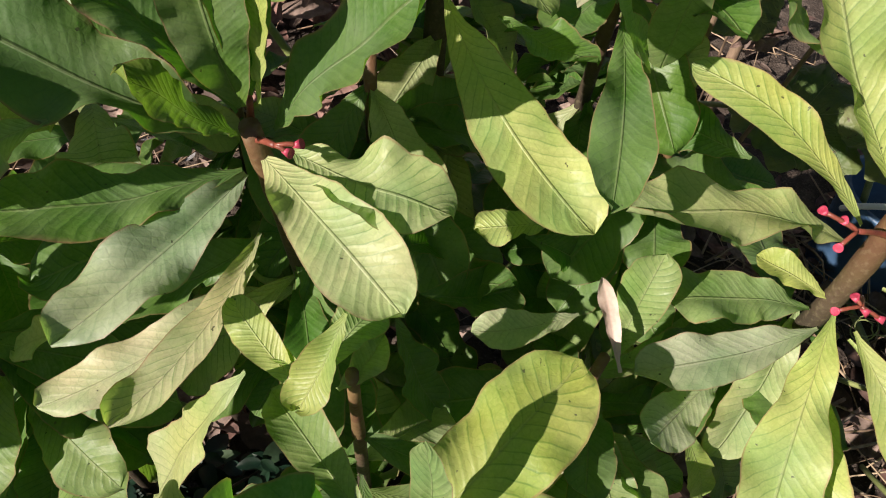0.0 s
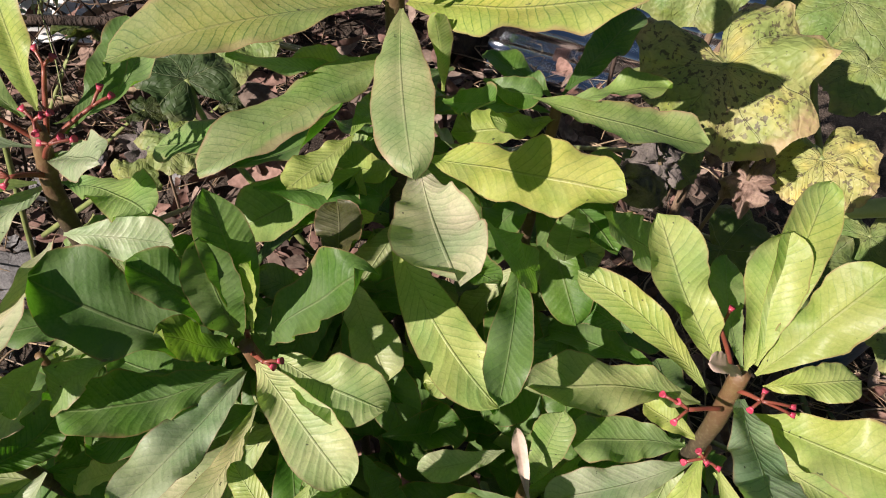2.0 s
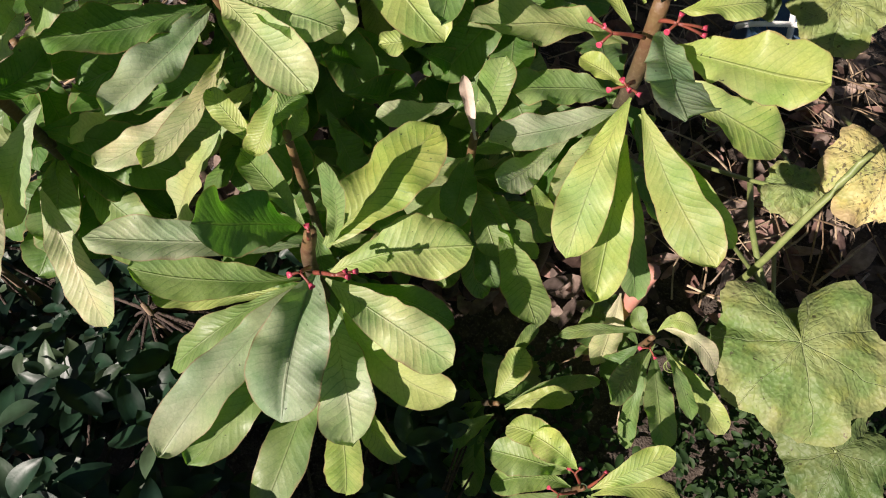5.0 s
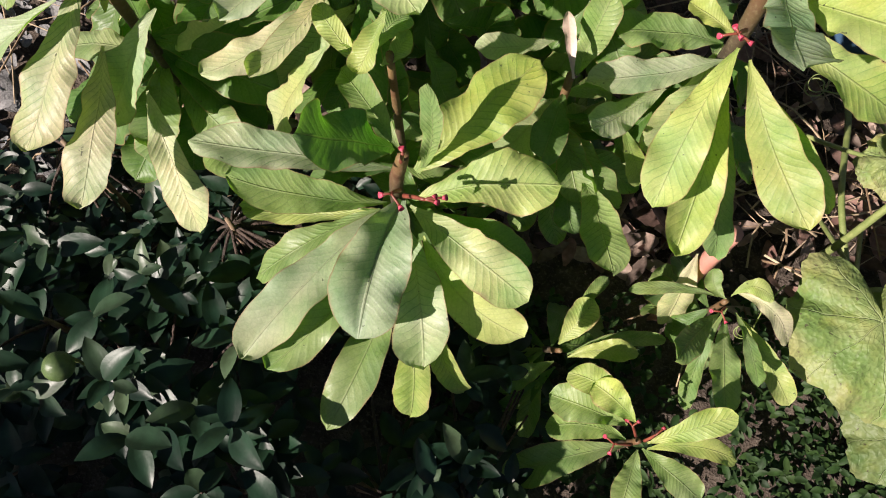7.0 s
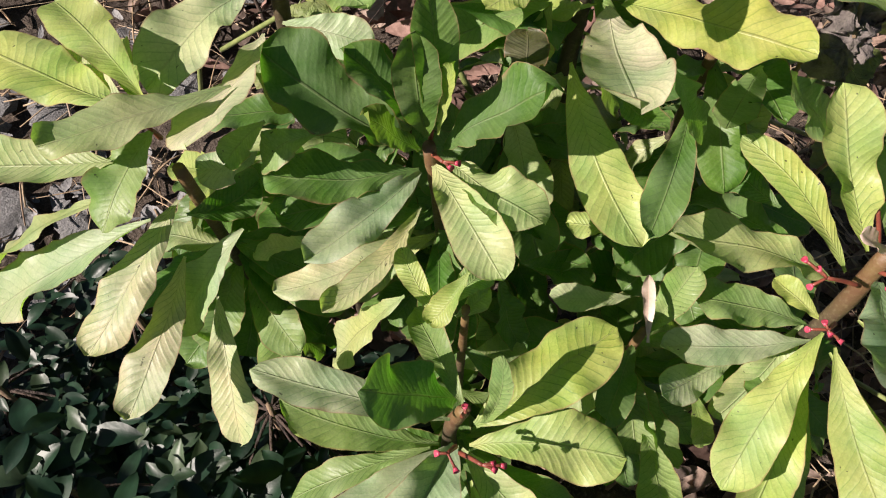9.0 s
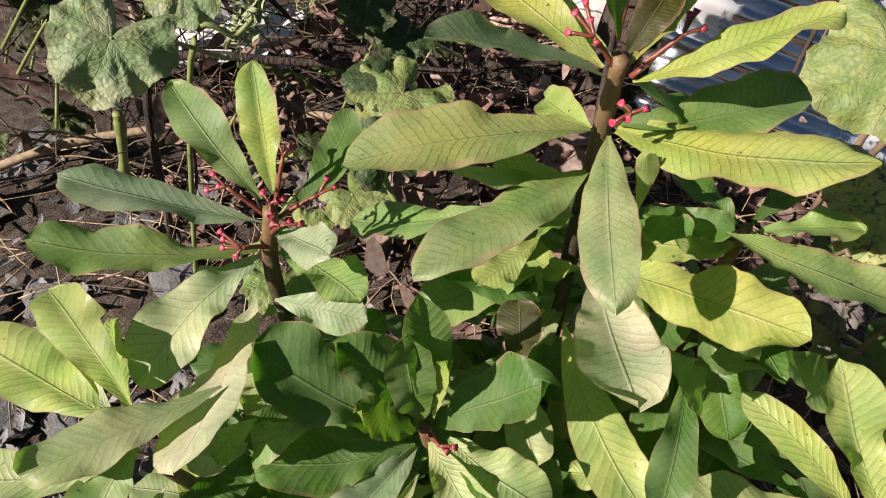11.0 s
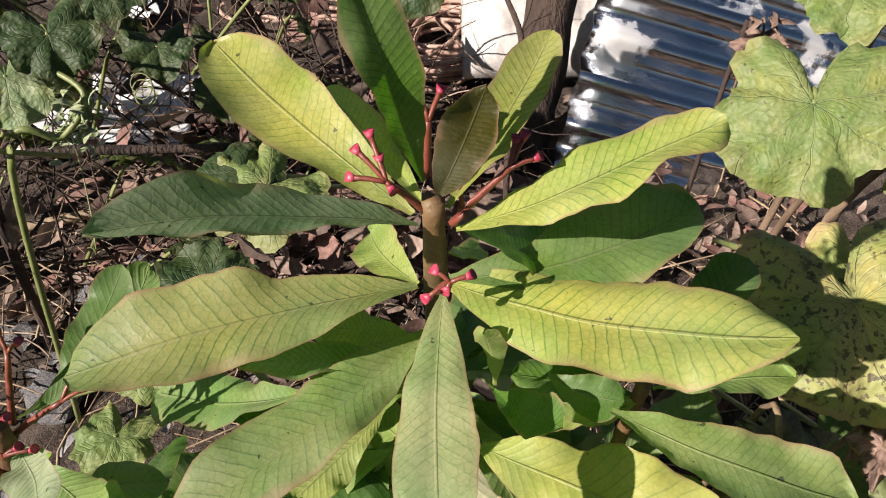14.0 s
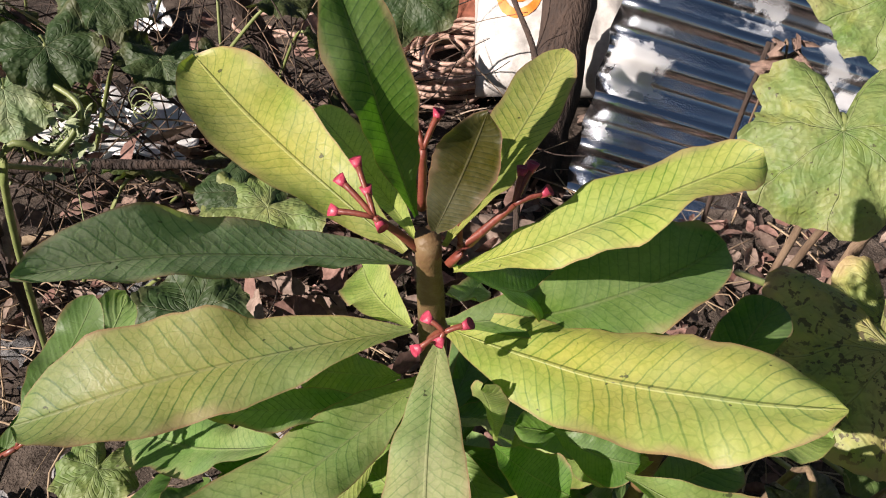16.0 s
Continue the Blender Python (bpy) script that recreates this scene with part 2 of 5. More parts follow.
def stem_material():
    m = Nodes("euphorbia stem")
    vec = m.shifted(m.coord())
    z = split(m, m.coord("UV"))[1]
    big, small = m.noise(30, 4, vec), m.noise(260, 3, vec)
    young = m.mix(m.step(big, 0.3, 0.7), (0.16, 0.105, 0.045), (0.115, 0.055, 0.030))
    old = m.mix(m.step(big, 0.3, 0.7), (0.035, 0.028, 0.02), (0.07, 0.055, 0.035))
    color = m.mix(m.step(z, 0.62, 0.92), old, young)
    color = m.mix(m.math("MULTIPLY", m.step(small, 0.5, 0.7), 0.2), color, (0.26, 0.22, 0.13))
    m.bump(m.math("ADD", big, m.math("MULTIPLY", small, 0.7)), 0.5, 0.002)
    return m.set(color, 0.55, spec=0.4)


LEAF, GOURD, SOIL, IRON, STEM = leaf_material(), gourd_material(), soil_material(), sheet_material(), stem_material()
STALK = plain_material("flower stalk", (0.13, 0.03, 0.022), (0.22, 0.06, 0.035), 90, 0.45, 0.3, 0.0006)
CUP = plain_material("pink flower cup", (0.30, 0.022, 0.055), (0.48, 0.07, 0.115), 300, 0.45, 0.3, 0.0005)
FRUIT = plain_material("young gourd skin", (0.30, 0.36, 0.11), (0.44, 0.46, 0.19), 20, 0.4, 0.2, 0.001)
SHOOT = plain_material("hairy young shoot", (0.17, 0.22, 0.10), (0.36, 0.41, 0.24), 200, 0.7, 0.6, 0.001)
VINE = plain_material("green vine", (0.13, 0.17, 0.05), (0.22, 0.25, 0.09), 60, 0.5, 0.4, 0.001)
TWIG = plain_material("dry twig", (0.10, 0.065, 0.04), (0.24, 0.17, 0.11), 60, 0.85, 0.6, 0.002, stretch=(1, 1, 0.2))
WEED = tinted_material("small weeds", [(0.012, 0.030, 0.010), (0.030, 0.070, 0.018), (0.055, 0.105, 0.028), (0.020, 0.050, 0.016)], 80, 0.6, 0.3, 0.2, 0.25)
# lime tints hold the bush's shade; the palest one paints its lit tufts
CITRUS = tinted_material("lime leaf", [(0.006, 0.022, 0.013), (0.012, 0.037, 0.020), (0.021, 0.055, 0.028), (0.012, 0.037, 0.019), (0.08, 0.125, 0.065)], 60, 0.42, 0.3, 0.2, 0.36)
LITTER = tinted_material("dry fallen leaves", [(0.19, 0.10, 0.08), (0.38, 0.24, 0.20), (0.085, 0.052, 0.040), (0.43, 0.33, 0.27), (0.045, 0.032, 0.027)], 90, 0.8, 0.6, 0.12)
CHIPS = tinted_material("straw and stalks", [(0.36, 0.26, 0.16), (0.50, 0.40, 0.27), (0.22, 0.15, 0.09), (0.44, 0.36, 0.28)], 120, 0.8)
BRICK = tinted_material("fired brick", [(0.36, 0.13, 0.08), (0.42, 0.17, 0.10), (0.30, 0.11, 0.075)], 60, 0.85, 0.7)
PIPE = plain_material("brown hose", (0.30, 0.185, 0.14), (0.55, 0.39, 0.31), 40, 0.55, 0.2, 0.001)
SACK = plain_material("white woven sack", (0.44, 0.42, 0.39), (0.60, 0.58, 0.55), 70, 0.6, 0.5, 0.002)
ORANGE = plain_material("orange print", (0.75, 0.16, 0.02), (0.85, 0.28, 0.04), 30, 0.6, 0.2, 0.001)
BLUE = plain_material("blue plastic", (0.02, 0.13, 0.42), (0.03, 0.19, 0.52), 20, 0.4, 0.1, 0.001)
NAVY = plain_material("dull blue plastic", (0.035, 0.085, 0.16), (0.07, 0.14, 0.24), 14, 0.5, 0.2, 0.002)
WHITE = plain_material("white plastic", (0.70, 0.70, 0.68), (0.82, 0.82, 0.80), 12, 0.45, 0.15, 0.001)
PINK = plain_material("faded pink board", (0.42, 0.18, 0.14), (0.52, 0.25, 0.19), 14, 0.75, 0.3, 0.002)
BARK = plain_material("dark log bark", (0.022, 0.015, 0.012), (0.075, 0.050, 0.038), 18, 0.9, 0.9, 0.012, stretch=(1, 1, 0.25))
STONE = plain_material("grey rubble", (0.13, 0.13, 0.135), (0.26, 0.255, 0.25), 20, 0.9, 0.8, 0.006)
LIME = plain_material("lime fruit skin", (0.055, 0.09, 0.03), (0.085, 0.13, 0.045), 240, 0.4, 0.4, 0.0008)
PLASTER = plain_material("plastered shade wall", (0.30, 0.28, 0.25), (0.42, 0.40, 0.36), 6, 0.9, 0.6, 0.004)
GREYLEAF = plain_material("withered grey leaf", (0.060, 0.050, 0.048), (0.17, 0.145, 0.135), 60, 0.85, 0.7, 0.003)
TANLEAF = plain_material("withered tan leaf", (0.11, 0.068, 0.054), (0.29, 0.20, 0.155), 60, 0.8, 0.7, 0.003)
PETAL = plain_material("dried pale bract", (0.40, 0.29, 0.23), (0.52, 0.41, 0.34), 60, 0.6, 0.3, 0.001)

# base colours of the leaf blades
# silver also holds the grey sheen of the blades as colour
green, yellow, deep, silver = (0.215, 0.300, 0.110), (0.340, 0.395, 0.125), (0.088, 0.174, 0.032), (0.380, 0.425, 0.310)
pale, ruddy, bleached = (0.490, 0.460, 0.330), (0.055, 0.050, 0.006), (0.58, 0.52, 0.38)
sunny = (0.400, 0.415, 0.120)
chalk = (0.60, 0.56, 0.45)
dusty = (0.27, 0.325, 0.205, 0.1)
# for half-shaded gourd leaves: the shade is put into the colour
half_shade = (0.13, 0.175, 0.07, 0.1)
fresh, yellowing, spotted = (0.225, 0.278, 0.112, 0.2), (0.47, 0.42, 0.19, 0.75), (0.40, 0.385, 0.175, 0.8)
bright, olive, slate, light = (0.395, 0.445, 0.160), (0.270, 0.290, 0.120), (0.190, 0.250, 0.180), (0.350, 0.385, 0.205)
# not the leaf's own green: shade at the back is painted in
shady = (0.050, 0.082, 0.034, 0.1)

# ---- building blocks ----


def mesh_from(name, verts, faces, uvs=None, material=None, smooth=True):
    me = bpy.data.meshes.new(name)
    me.from_pydata(verts, [], faces)
    if uvs is not None:
        layer = me.uv_layers.new(name="UVMap")
        for loop in me.loops:
            layer.data[loop.index].uv = uvs[loop.vertex_index]
    if smooth:
        me.polygons.foreach_set("use_smooth", [True] * len(me.polygons))
    if material:
        me.materials.append(material)
    me.update()
    return me


def part(name, me, parent, m=None, label=""):
    """One mesh as a part of a thing, or of a part."""
    ob = new(name, me)
    ob.parent = parent
    if m is not None:
        ob.matrix_basis = m
    if label:
        ob["label"] = label
    return ob


def thing(name, place, label, category, group="", kind=""):
    ob = new(name)
    ob.empty_display_size = 0.05
    ob.location = place
    return tagged(ob, label, category, group, kind)


def bend(points, steps):
    """A smooth line through the given points."""
    pts = [Vector(p) for p in points]
    pts = [2 * pts[0] - pts[1], *pts, 2 * pts[-1] - pts[-2]]
    line = []
    for a, b, c, d in zip(pts, pts[1:], pts[2:], pts[3:]):
        for i in range(steps):
            t = i / steps
            line.append(0.5 * (2 * b + (c - a) * t + (2 * a - 5 * b + 4 * c - d) * t * t + (3 * b - a - 3 * c + d) * t ** 3))
    line.append(pts[-2])
    return line


def tube(points, r0, r1, steps=5, sides=8, material=None, knobs=0.0, seed=0, name="tube"):
    """A round rod along a bent line, tapering from r0 to r1, closed at both ends."""
    line = bend(points, steps)
    n = len(line)
    verts, faces, uvs = [], [], []
    ref = Vector((0.31, 0.17, 0.93))
    rng = random.Random(seed)
    for i, p in enumerate(line):
        d = (line[min(i + 1, n - 1)] - line[max(i - 1, 0)]).normalized()
        a = d.cross(ref if abs(d.dot(ref)) < 0.95 else Vector((1, 0, 0))).normalized()
        b = d.cross(a)
        r = (r0 + (r1 - r0) * i / (n - 1)) * (1 + knobs * rng.uniform(-1, 1))
        for k in range(sides):
            w = 2 * math.pi * k / sides
            verts.append(p + (a * math.cos(w) + b * math.sin(w)) * r)
            uvs.append((k / sides, i / (n - 1)))
    for i in range(n - 1):
        for k in range(sides):
            j = (k + 1) % sides
            faces.append((i * sides + k, i * sides + j, (i + 1) * sides + j, (i + 1) * sides + k))
    faces += [tuple(range(sides))[::-1], tuple((n - 1) * sides + k for k in range(sides))]
    return mesh_from(name, verts, faces, uvs, material)


def axes(base, az, el, roll=0.0):
    """The pose of a blade: x along it, y across, z out of its upper face."""
    a, e = radians(az), radians(el)
    d = Vector((math.cos(a) * math.cos(e), math.sin(a) * math.cos(e), math.sin(e)))
    s = Vector((math.sin(a), -math.cos(a), 0))
    n = s.cross(d)
    c, q = math.cos(radians(roll)), math.sin(radians(roll))
    s, n = s * c + n * q, n * c - s * q
    return Matrix(((d.x, s.x, n.x, base[0]), (d.y, s.y, n.y, base[1]), (d.z, s.z, n.z, base[2]), (0, 0, 0, 1)))


blades = [0]


def blade_mesh(L, W, sag, sweep, belly=0.85, tip=5.0, fold=0.20, wave=1.0, seed=0, nu=32, nv=10, ruffle=1.0):
    """A leaf blade: narrow at its foot, broadest beyond the middle, folded along the rib, with wavy edges."""
    rng = random.Random(seed)
    phase = rng.uniform(0, 6.28)
    turns = rng.uniform(1.6, 3.0)
    bite = rng.uniform(0.55, 0.92), rng.choice((-1, 1)), rng.uniform(0.0, 0.14) * (rng.random() < 0.45)
    twist = rng.uniform(-0.32, 0.32)
    curl = rng.choice((0.0, 0.0, 0.10, 0.18, -0.12))
    verts, uvs, faces = [], [], []
    top = max((i / 40) ** belly * (1 - (i / 40) ** tip) ** 0.6 for i in range(41))
    for i in range(nu + 1):
        t = i / nu
        t = t + 0.04 * math.sin(2 * math.pi * t) * 0.3
        h = max(t, 0.02) ** belly * max(0.0, 1 - t ** tip) ** 0.6 / top * W / 2
        h = max(h, 0.0012 if t < 0.5 else 0.0004)
        cx, cy, cz = L * t, 4 * t * (1 - t) * sweep * L, 4 * t * (1 - t) * sag * L
        for k in range(nv + 1):
            v = 2 * k / nv - 1
            sg = 1 if v > 0 else -1
            lane = seed * 3.17 + (9.3 if sg > 0 else 0.0)
            rag = 1 + 0.22 * ruffle * noise.noise((t * 3.4, lane, 0.0)) * min(1, 2.5 * t) + 0.07 * noise.noise((t * 9.0, lane, 4.0)) + 0.025 * noise.noise((t * 24.0, lane, 8.0))
            rag -= bite[2] * math.exp(-((t - bite[0]) / 0.05) ** 2) * (sg == bite[1])
            y = v * h * rag
            z = fold * abs(y) - 0.9 * fold * y * y / max(W, 0.01)
            z += wave * W * v * v * (0.055 * math.sin(turns * 6.28 * t + phase + (1.7 if sg > 0 else 0)) + 0.34 * noise.noise((t * 4.6, lane, 2.0)) + 0.12 * noise.noise((t * 11.0, lane, 6.0))) * min(1, 3 * t)
            z += wave * 0.10 * W * noise.noise((t * 2.6 + seed * 1.3, v * 0.8, 5.0)) * min(1, 3 * t)
            z += twist * v * h * t + curl * W * max(0.0, abs(v) - 0.55) * min(1, 2 * t)
            verts.append((cx - 0.10 * abs(y) * (1 - t), cy + y, cz + z))
            uvs.append((t, k / nv))
    for i in range(nu):
        for k in range(nv):
            a = i * (nv + 1) + k
            faces.append((a, a + 1, a + nv + 2, a + nv + 1))
    return mesh_from("leaf", verts, faces, uvs, LEAF)


def lime_leaf_mesh(L, W, curl, seed):
    rng = random.Random(seed)
    verts, uvs, faces = [], [], []
    nu, nv = 7, 4
    for i in range(nu + 1):
        t = i / nu
        h = W / 2 * math.sin(math.pi * min(1, 0.03 + 0.97 * t ** 0.85)) ** 0.8
        for k in range(nv + 1):
            v = 2 * k / nv - 1
            verts.append((L * t, v * h, curl * L * (t - t * t) * 2 + 0.28 * abs(v) * h + 0.03 * W * math.sin(9 * t + seed) * v))
            uvs.append((t, k / nv))
    for i in range(nu):
        for k in range(nv):
            a = i * (nv + 1) + k
            faces.append((a, a + 1, a + nv + 2, a + nv + 1))
    return verts, faces


def leaf(shrub, base, az, el, L, W, sag, sweep, roll, tone, belly=0.85, tip=5.0, fold=None, ruffle=0.55):
    """One leaf of a shrub: foot, heading, rise, length, width, arch, sideways bend, roll and colour."""
    blades[0] += 1
    if fold is None:
        fold = 0.20 + 0.26 * ((blades[0] * 7) % 10) / 10 + (0.22 if el > 45 else 0.0)
    me = blade_mesh(L, W, sag, sweep, belly, tip, fold, 0.65 if base[2] > 0.70 else 0.85, blades[0], ruffle=ruffle)
    ob = part("leaf", me, shrub, Matrix.Translation(-shrub.location) @ axes(base, az, el, roll))
    if tone is bleached:
        me.materials[0] = PETAL
    k = 0.88 + 0.24 * ((blades[0] * 13) % 17) / 17
    # the broad upper leaves are smoother between their veins
    ob.color = (tone[0] * k, tone[1] * k, tone[2] * k, 0.3 if base[2] > 0.70 else 1.0)
    return ob


def stem(shrub, points, r0, r1, label=""):
    """The fleshy stem of a shrub, with the scars and short spines of fallen leaves."""
    pts = [Vector(p) - shrub.location for p in points]
    me = tube(pts, r0, r1, 8, 10, STEM, 0.07, int(1000 * r0 + 77 * pts[-1].x), "stem")
    ob = part("stem", me, shrub, None, label)
    line = bend(pts, 8)
    rng = random.Random(len(shrub.children))
    bm = bmesh.new()
    for i in range(3, int(len(line) * 0.7), 2):
        r = r0 + (r1 - r0) * i / len(line)
        for _ in range(2):
            w = rng.uniform(0, 6.28)
            out = Vector((math.cos(w), math.sin(w), rng.uniform(0.0, 0.5))).normalized()
            m = Matrix.Translation(line[i] + out * (r + 0.0012)) @ out.to_track_quat("Z", "Y").to_matrix().to_4x4()
            bmesh.ops.create_cone(bm, segments=5, radius1=0.0014, radius2=0.0002, depth=rng.uniform(0.004, 0.008), matrix=m)
    sp = bpy.data.meshes.new("spines")
    bm.to_mesh(sp)
    bm.free()
    sp.materials.append(TWIG)
    part("spine", sp, ob)["kind"] = "stuff"
    return ob


def cup_mesh():
    """The small pink cup that stays when a flower has dropped its bracts."""
    bm = bmesh.new()
    bmesh.ops.create_cone(bm, segments=12, radius1=0.0011, radius2=0.0024, depth=0.0045, cap_ends=True)
    top = max(bm.faces, key=lambda f: f.calc_center_median().z)
    bmesh.ops.inset_region(bm, faces=[top], thickness=0.0006, depth=0.0005)
    bmesh.ops.translate(bm, verts=top.verts, vec=(0, 0, -0.0012))
    for f in bm.faces:
        f.smooth = len(f.verts) == 4
    me = bpy.data.meshes.new("flower")
    bm.to_mesh(me)
    bm.free()
    me.materials.append(CUP)
    return me


CUP_MESH = cup_mesh()


def flower_cluster(shrub, foot, joint, *flowers):
    """A forked red-brown stalk with pink cups at its ends."""
    o = shrub.location
    stalk = part("flower_stem", tube([Vector(foot) - o, (Vector(foot) + Vector(joint)) / 2 - o + Vector((0, 0, 0.001)), Vector(joint) - o], 0.0019, 0.0014, 3, 7, STALK), shrub)
    for f in flowers:
        a, b = Vector(joint) - o, Vector(f) - o
        d = (b - a).normalized() if (b - a).length > 1e-4 else Vector((0, 0, 1))
        part("flower_stalk", tube([a, (a + b) / 2 + Vector((0, 0, 0.0006)), b], 0.0010, 0.0012, 2, 6, STALK), stalk)
        q = (d + Vector((0, -0.25, 0.45))).normalized().to_track_quat("Z", "Y").to_matrix().to_4x4()
        part("flower", CUP_MESH, stalk, Matrix.Translation(b) @ q, "pink flower cup")


# ---- ground and surroundings ----


def ground():
    """One sheet of uneven soil, fine near the plants and reaching to the horizon."""
    near = [i * 0.05 for i in range(-40, 61)]
    far = [2.2, 3.2, 5, 9, 18, 40, 90, 200, 500]
    xs = [-d for d in far[::-1]] + near[:81] + far
    ys = [-d for d in far[::-1]] + near + [d + 1.5 for d in far]
    xs, ys = sorted(set(xs)), sorted(set(ys))
    verts = []
    for y in ys:
        for x in xs:
            z = 0.018 * noise.noise((x * 3, y * 3, 0.3)) + 0.010 * noise.noise((x * 11, y * 11, 2.0)) if abs(x) < 4 and abs(y) < 5 else 0
            verts.append((x, y, z - 0.012))
    w = len(xs)
    faces = [(j * w + i, j * w + i + 1, (j + 1) * w + i + 1, (j + 1) * w + i) for j in range(len(ys) - 1) for i in range(w - 1)]
    tagged(new("ground", mesh_from("ground", verts, faces, None, SOIL)), "bare brown soil with debris around the shrubs", "ground", kind="structure")


ground()


def shade_wall():
    """An unseen plastered wall behind the walker, added to shade the lime bush."""
    bm = bmesh.new()
    bmesh.ops.create_cube(bm, size=1, matrix=Matrix.Translation((-1.98, -0.78, 0.495)) @ Matrix.Diagonal((2.4, 0.12, 1.01, 1)))
    bmesh.ops.bevel(bm, geom=bm.edges[:], offset=0.012, segments=2, affect="EDGES")
    me = bpy.data.meshes.new("shade_wall")
    bm.to_mesh(me)
    bm.free()
    me.materials.append(PLASTER)
    tagged(new("wall_south", me), "unseen plastered wall added to shade the lime bush", "wall", kind="structure")


shade_wall()

# ---- shrubs ----


def shrub(place, label):
    return thing("euphorbia_shrub", (place[0], place[1], 0.0), label, "shrub", "flowering euphorbia shrubs")


shrub_a = shrub((-0.045, 0.36), "euphorbia shrub with a dark green leaf rosette and one flower stalk")
shrub_b = shrub((0.262, 0.36), "euphorbia shrub with long yellow-green leaves and pink flower cups")
shrub_c = shrub((0.02, 0.22), "low euphorbia shrub with drooping grey-green leaves in full sun")
shrub_l = shrub((0.0, 0.26), "small euphorbia shoot with folded yellow-green young leaves")
shrub_g = shrub((0.02, 0.50), "tall euphorbia shrub with wide whorled leaves and pink flower cups")
shrub_k = shrub((0.125, 0.50), "small dark euphorbia rosette under the tall shrub")
shrub_h = shrub((-0.185, 0.42), "euphorbia shrub with erect leaves and many pink flower cups")
shrub_f = shrub((-0.225, 0.30), "euphorbia shrub with long hanging pale leaves beside the lime bush")
shrub_d = shrub((0.38, 0.235), "young euphorbia plant with narrow leaves near the soil")
shrub_e = shrub((0.30, 0.06), "young euphorbia plant with bright leaves and reddish flowers")
shrub_q = shrub((0.19, 0.17), "thin euphorbia shoot with small yellow-green leaves")
shrub_n = shrub((-0.12, 0.45), "euphorbia shrub with broad dark leaves behind the front rosettes")
shrub_s = shrub((0.14, 0.33), "shaded euphorbia shrub with dark leaves among the others")

shrub_m = shrub((-0.02, 0.43), "shaded euphorbia shrub with crowded dark leaves")
shrub_p = shrub((0.17, 0.44), "shaded euphorbia shrub with crowded green leaves beside the gourd vine")
shrub_r = shrub((-0.29, 0.38), "shaded low euphorbia shrub beside the rubble")

stem(shrub_m, [(-0.02, 0.43, 0), (-0.018, 0.42, 0.3), (-0.02, 0.41, 0.57)], 0.007, 0.004)
stem(shrub_p, [(0.17, 0.44, 0), (0.172, 0.43, 0.3), (0.17, 0.42, 0.55)], 0.007, 0.004)
stem(shrub_r, [(-0.29, 0.38, 0), (-0.285, 0.37, 0.25), (-0.28, 0.36, 0.45)], 0.007, 0.004)
stem(shrub_a, [(-0.045, 0.36, 0), (-0.04, 0.345, 0.25), (-0.046, 0.315, 0.5), (-0.053, 0.298, 0.612)], 0.008, 0.005)
stem(shrub_b, [(0.262, 0.36, 0), (0.262, 0.355, 0.25), (0.268, 0.338, 0.477), (0.262, 0.336, 0.59)], 0.009, 0.0062)
stem(shrub_c, [(0.02, 0.22, 0), (0.015, 0.20, 0.2), (0.012, 0.175, 0.42), (0.022, 0.168, 0.505)], 0.009, 0.005)
stem(shrub_l, [(0.0, 0.26, 0), (0.0, 0.25, 0.3), (0.003, 0.22, 0.55)], 0.007, 0.003)
stem(shrub_g, [(0.02, 0.50, 0), (0.012, 0.50, 0.35), (0.013, 0.472, 0.70), (0.015, 0.457, 0.812)], 0.011, 0.0048)
stem(shrub_k, [(0.125, 0.50, 0), (0.12, 0.49, 0.4), (0.124, 0.466, 0.695)], 0.008, 0.004)
stem(shrub_h, [(-0.185, 0.42, 0), (-0.195, 0.40, 0.3), (-0.196, 0.372, 0.61), (-0.188, 0.375, 0.70)], 0.008, 0.0055)
stem(shrub_f, [(-0.225, 0.30, 0), (-0.22, 0.285, 0.25), (-0.215, 0.25, 0.48), (-0.197, 0.219, 0.617)], 0.007, 0.0045)
stem(shrub_d, [(0.38, 0.235, 0), (0.378, 0.228, 0.1), (0.376, 0.22, 0.195)], 0.006, 0.0035)
stem(shrub_e, [(0.30, 0.06, 0), (0.298, 0.055, 0.09), (0.296, 0.049, 0.175)], 0.006, 0.0035)
stem(shrub_q, [(0.19, 0.17, 0), (0.195, 0.155, 0.08), (0.204, 0.14, 0.145)], 0.006, 0.003)
stem(shrub_s, [(0.14, 0.33, 0), (0.14, 0.32, 0.25), (0.14, 0.302, 0.45)], 0.008, 0.004)
stem(shrub_n, [(-0.12, 0.45, 0), (-0.115, 0.44, 0.3), (-0.11, 0.42, 0.55)], 0.008, 0.004)

leaf(shrub_a, (-0.050, 0.299, 0.593), -44, -4, 0.102, 0.039, 0.07, 0.00, -16, (0.42, 0.45, 0.24), 0.75, 5.0, 0.2, 0.6)
leaf(shrub_a, (-0.037, 0.303, 0.594), -23, 5, 0.081, 0.044, 0.02, 0.04, -10, (0.35, 0.41, 0.22), 0.75, 5.0, 0.3, 0.3)
leaf(shrub_a, (-0.045, 0.306, 0.602), 8, 48, 0.100, 0.046, 0.05, -0.01, -12, deep, 0.75, 5.0, 0.3, 0.5)
leaf(shrub_a, (-0.054, 0.297, 0.623), 137, 76, 0.078, 0.031, 0.02, -0.04, 20, (0.12, 0.21, 0.035), 0.7, 2.6, 0.6, 0.2)
leaf(shrub_a, (-0.051, 0.299, 0.628), 121, 74, 0.097, 0.031, -0.01, 0.04, 0, deep, 0.7, 3.0, 0.6, 0.2)
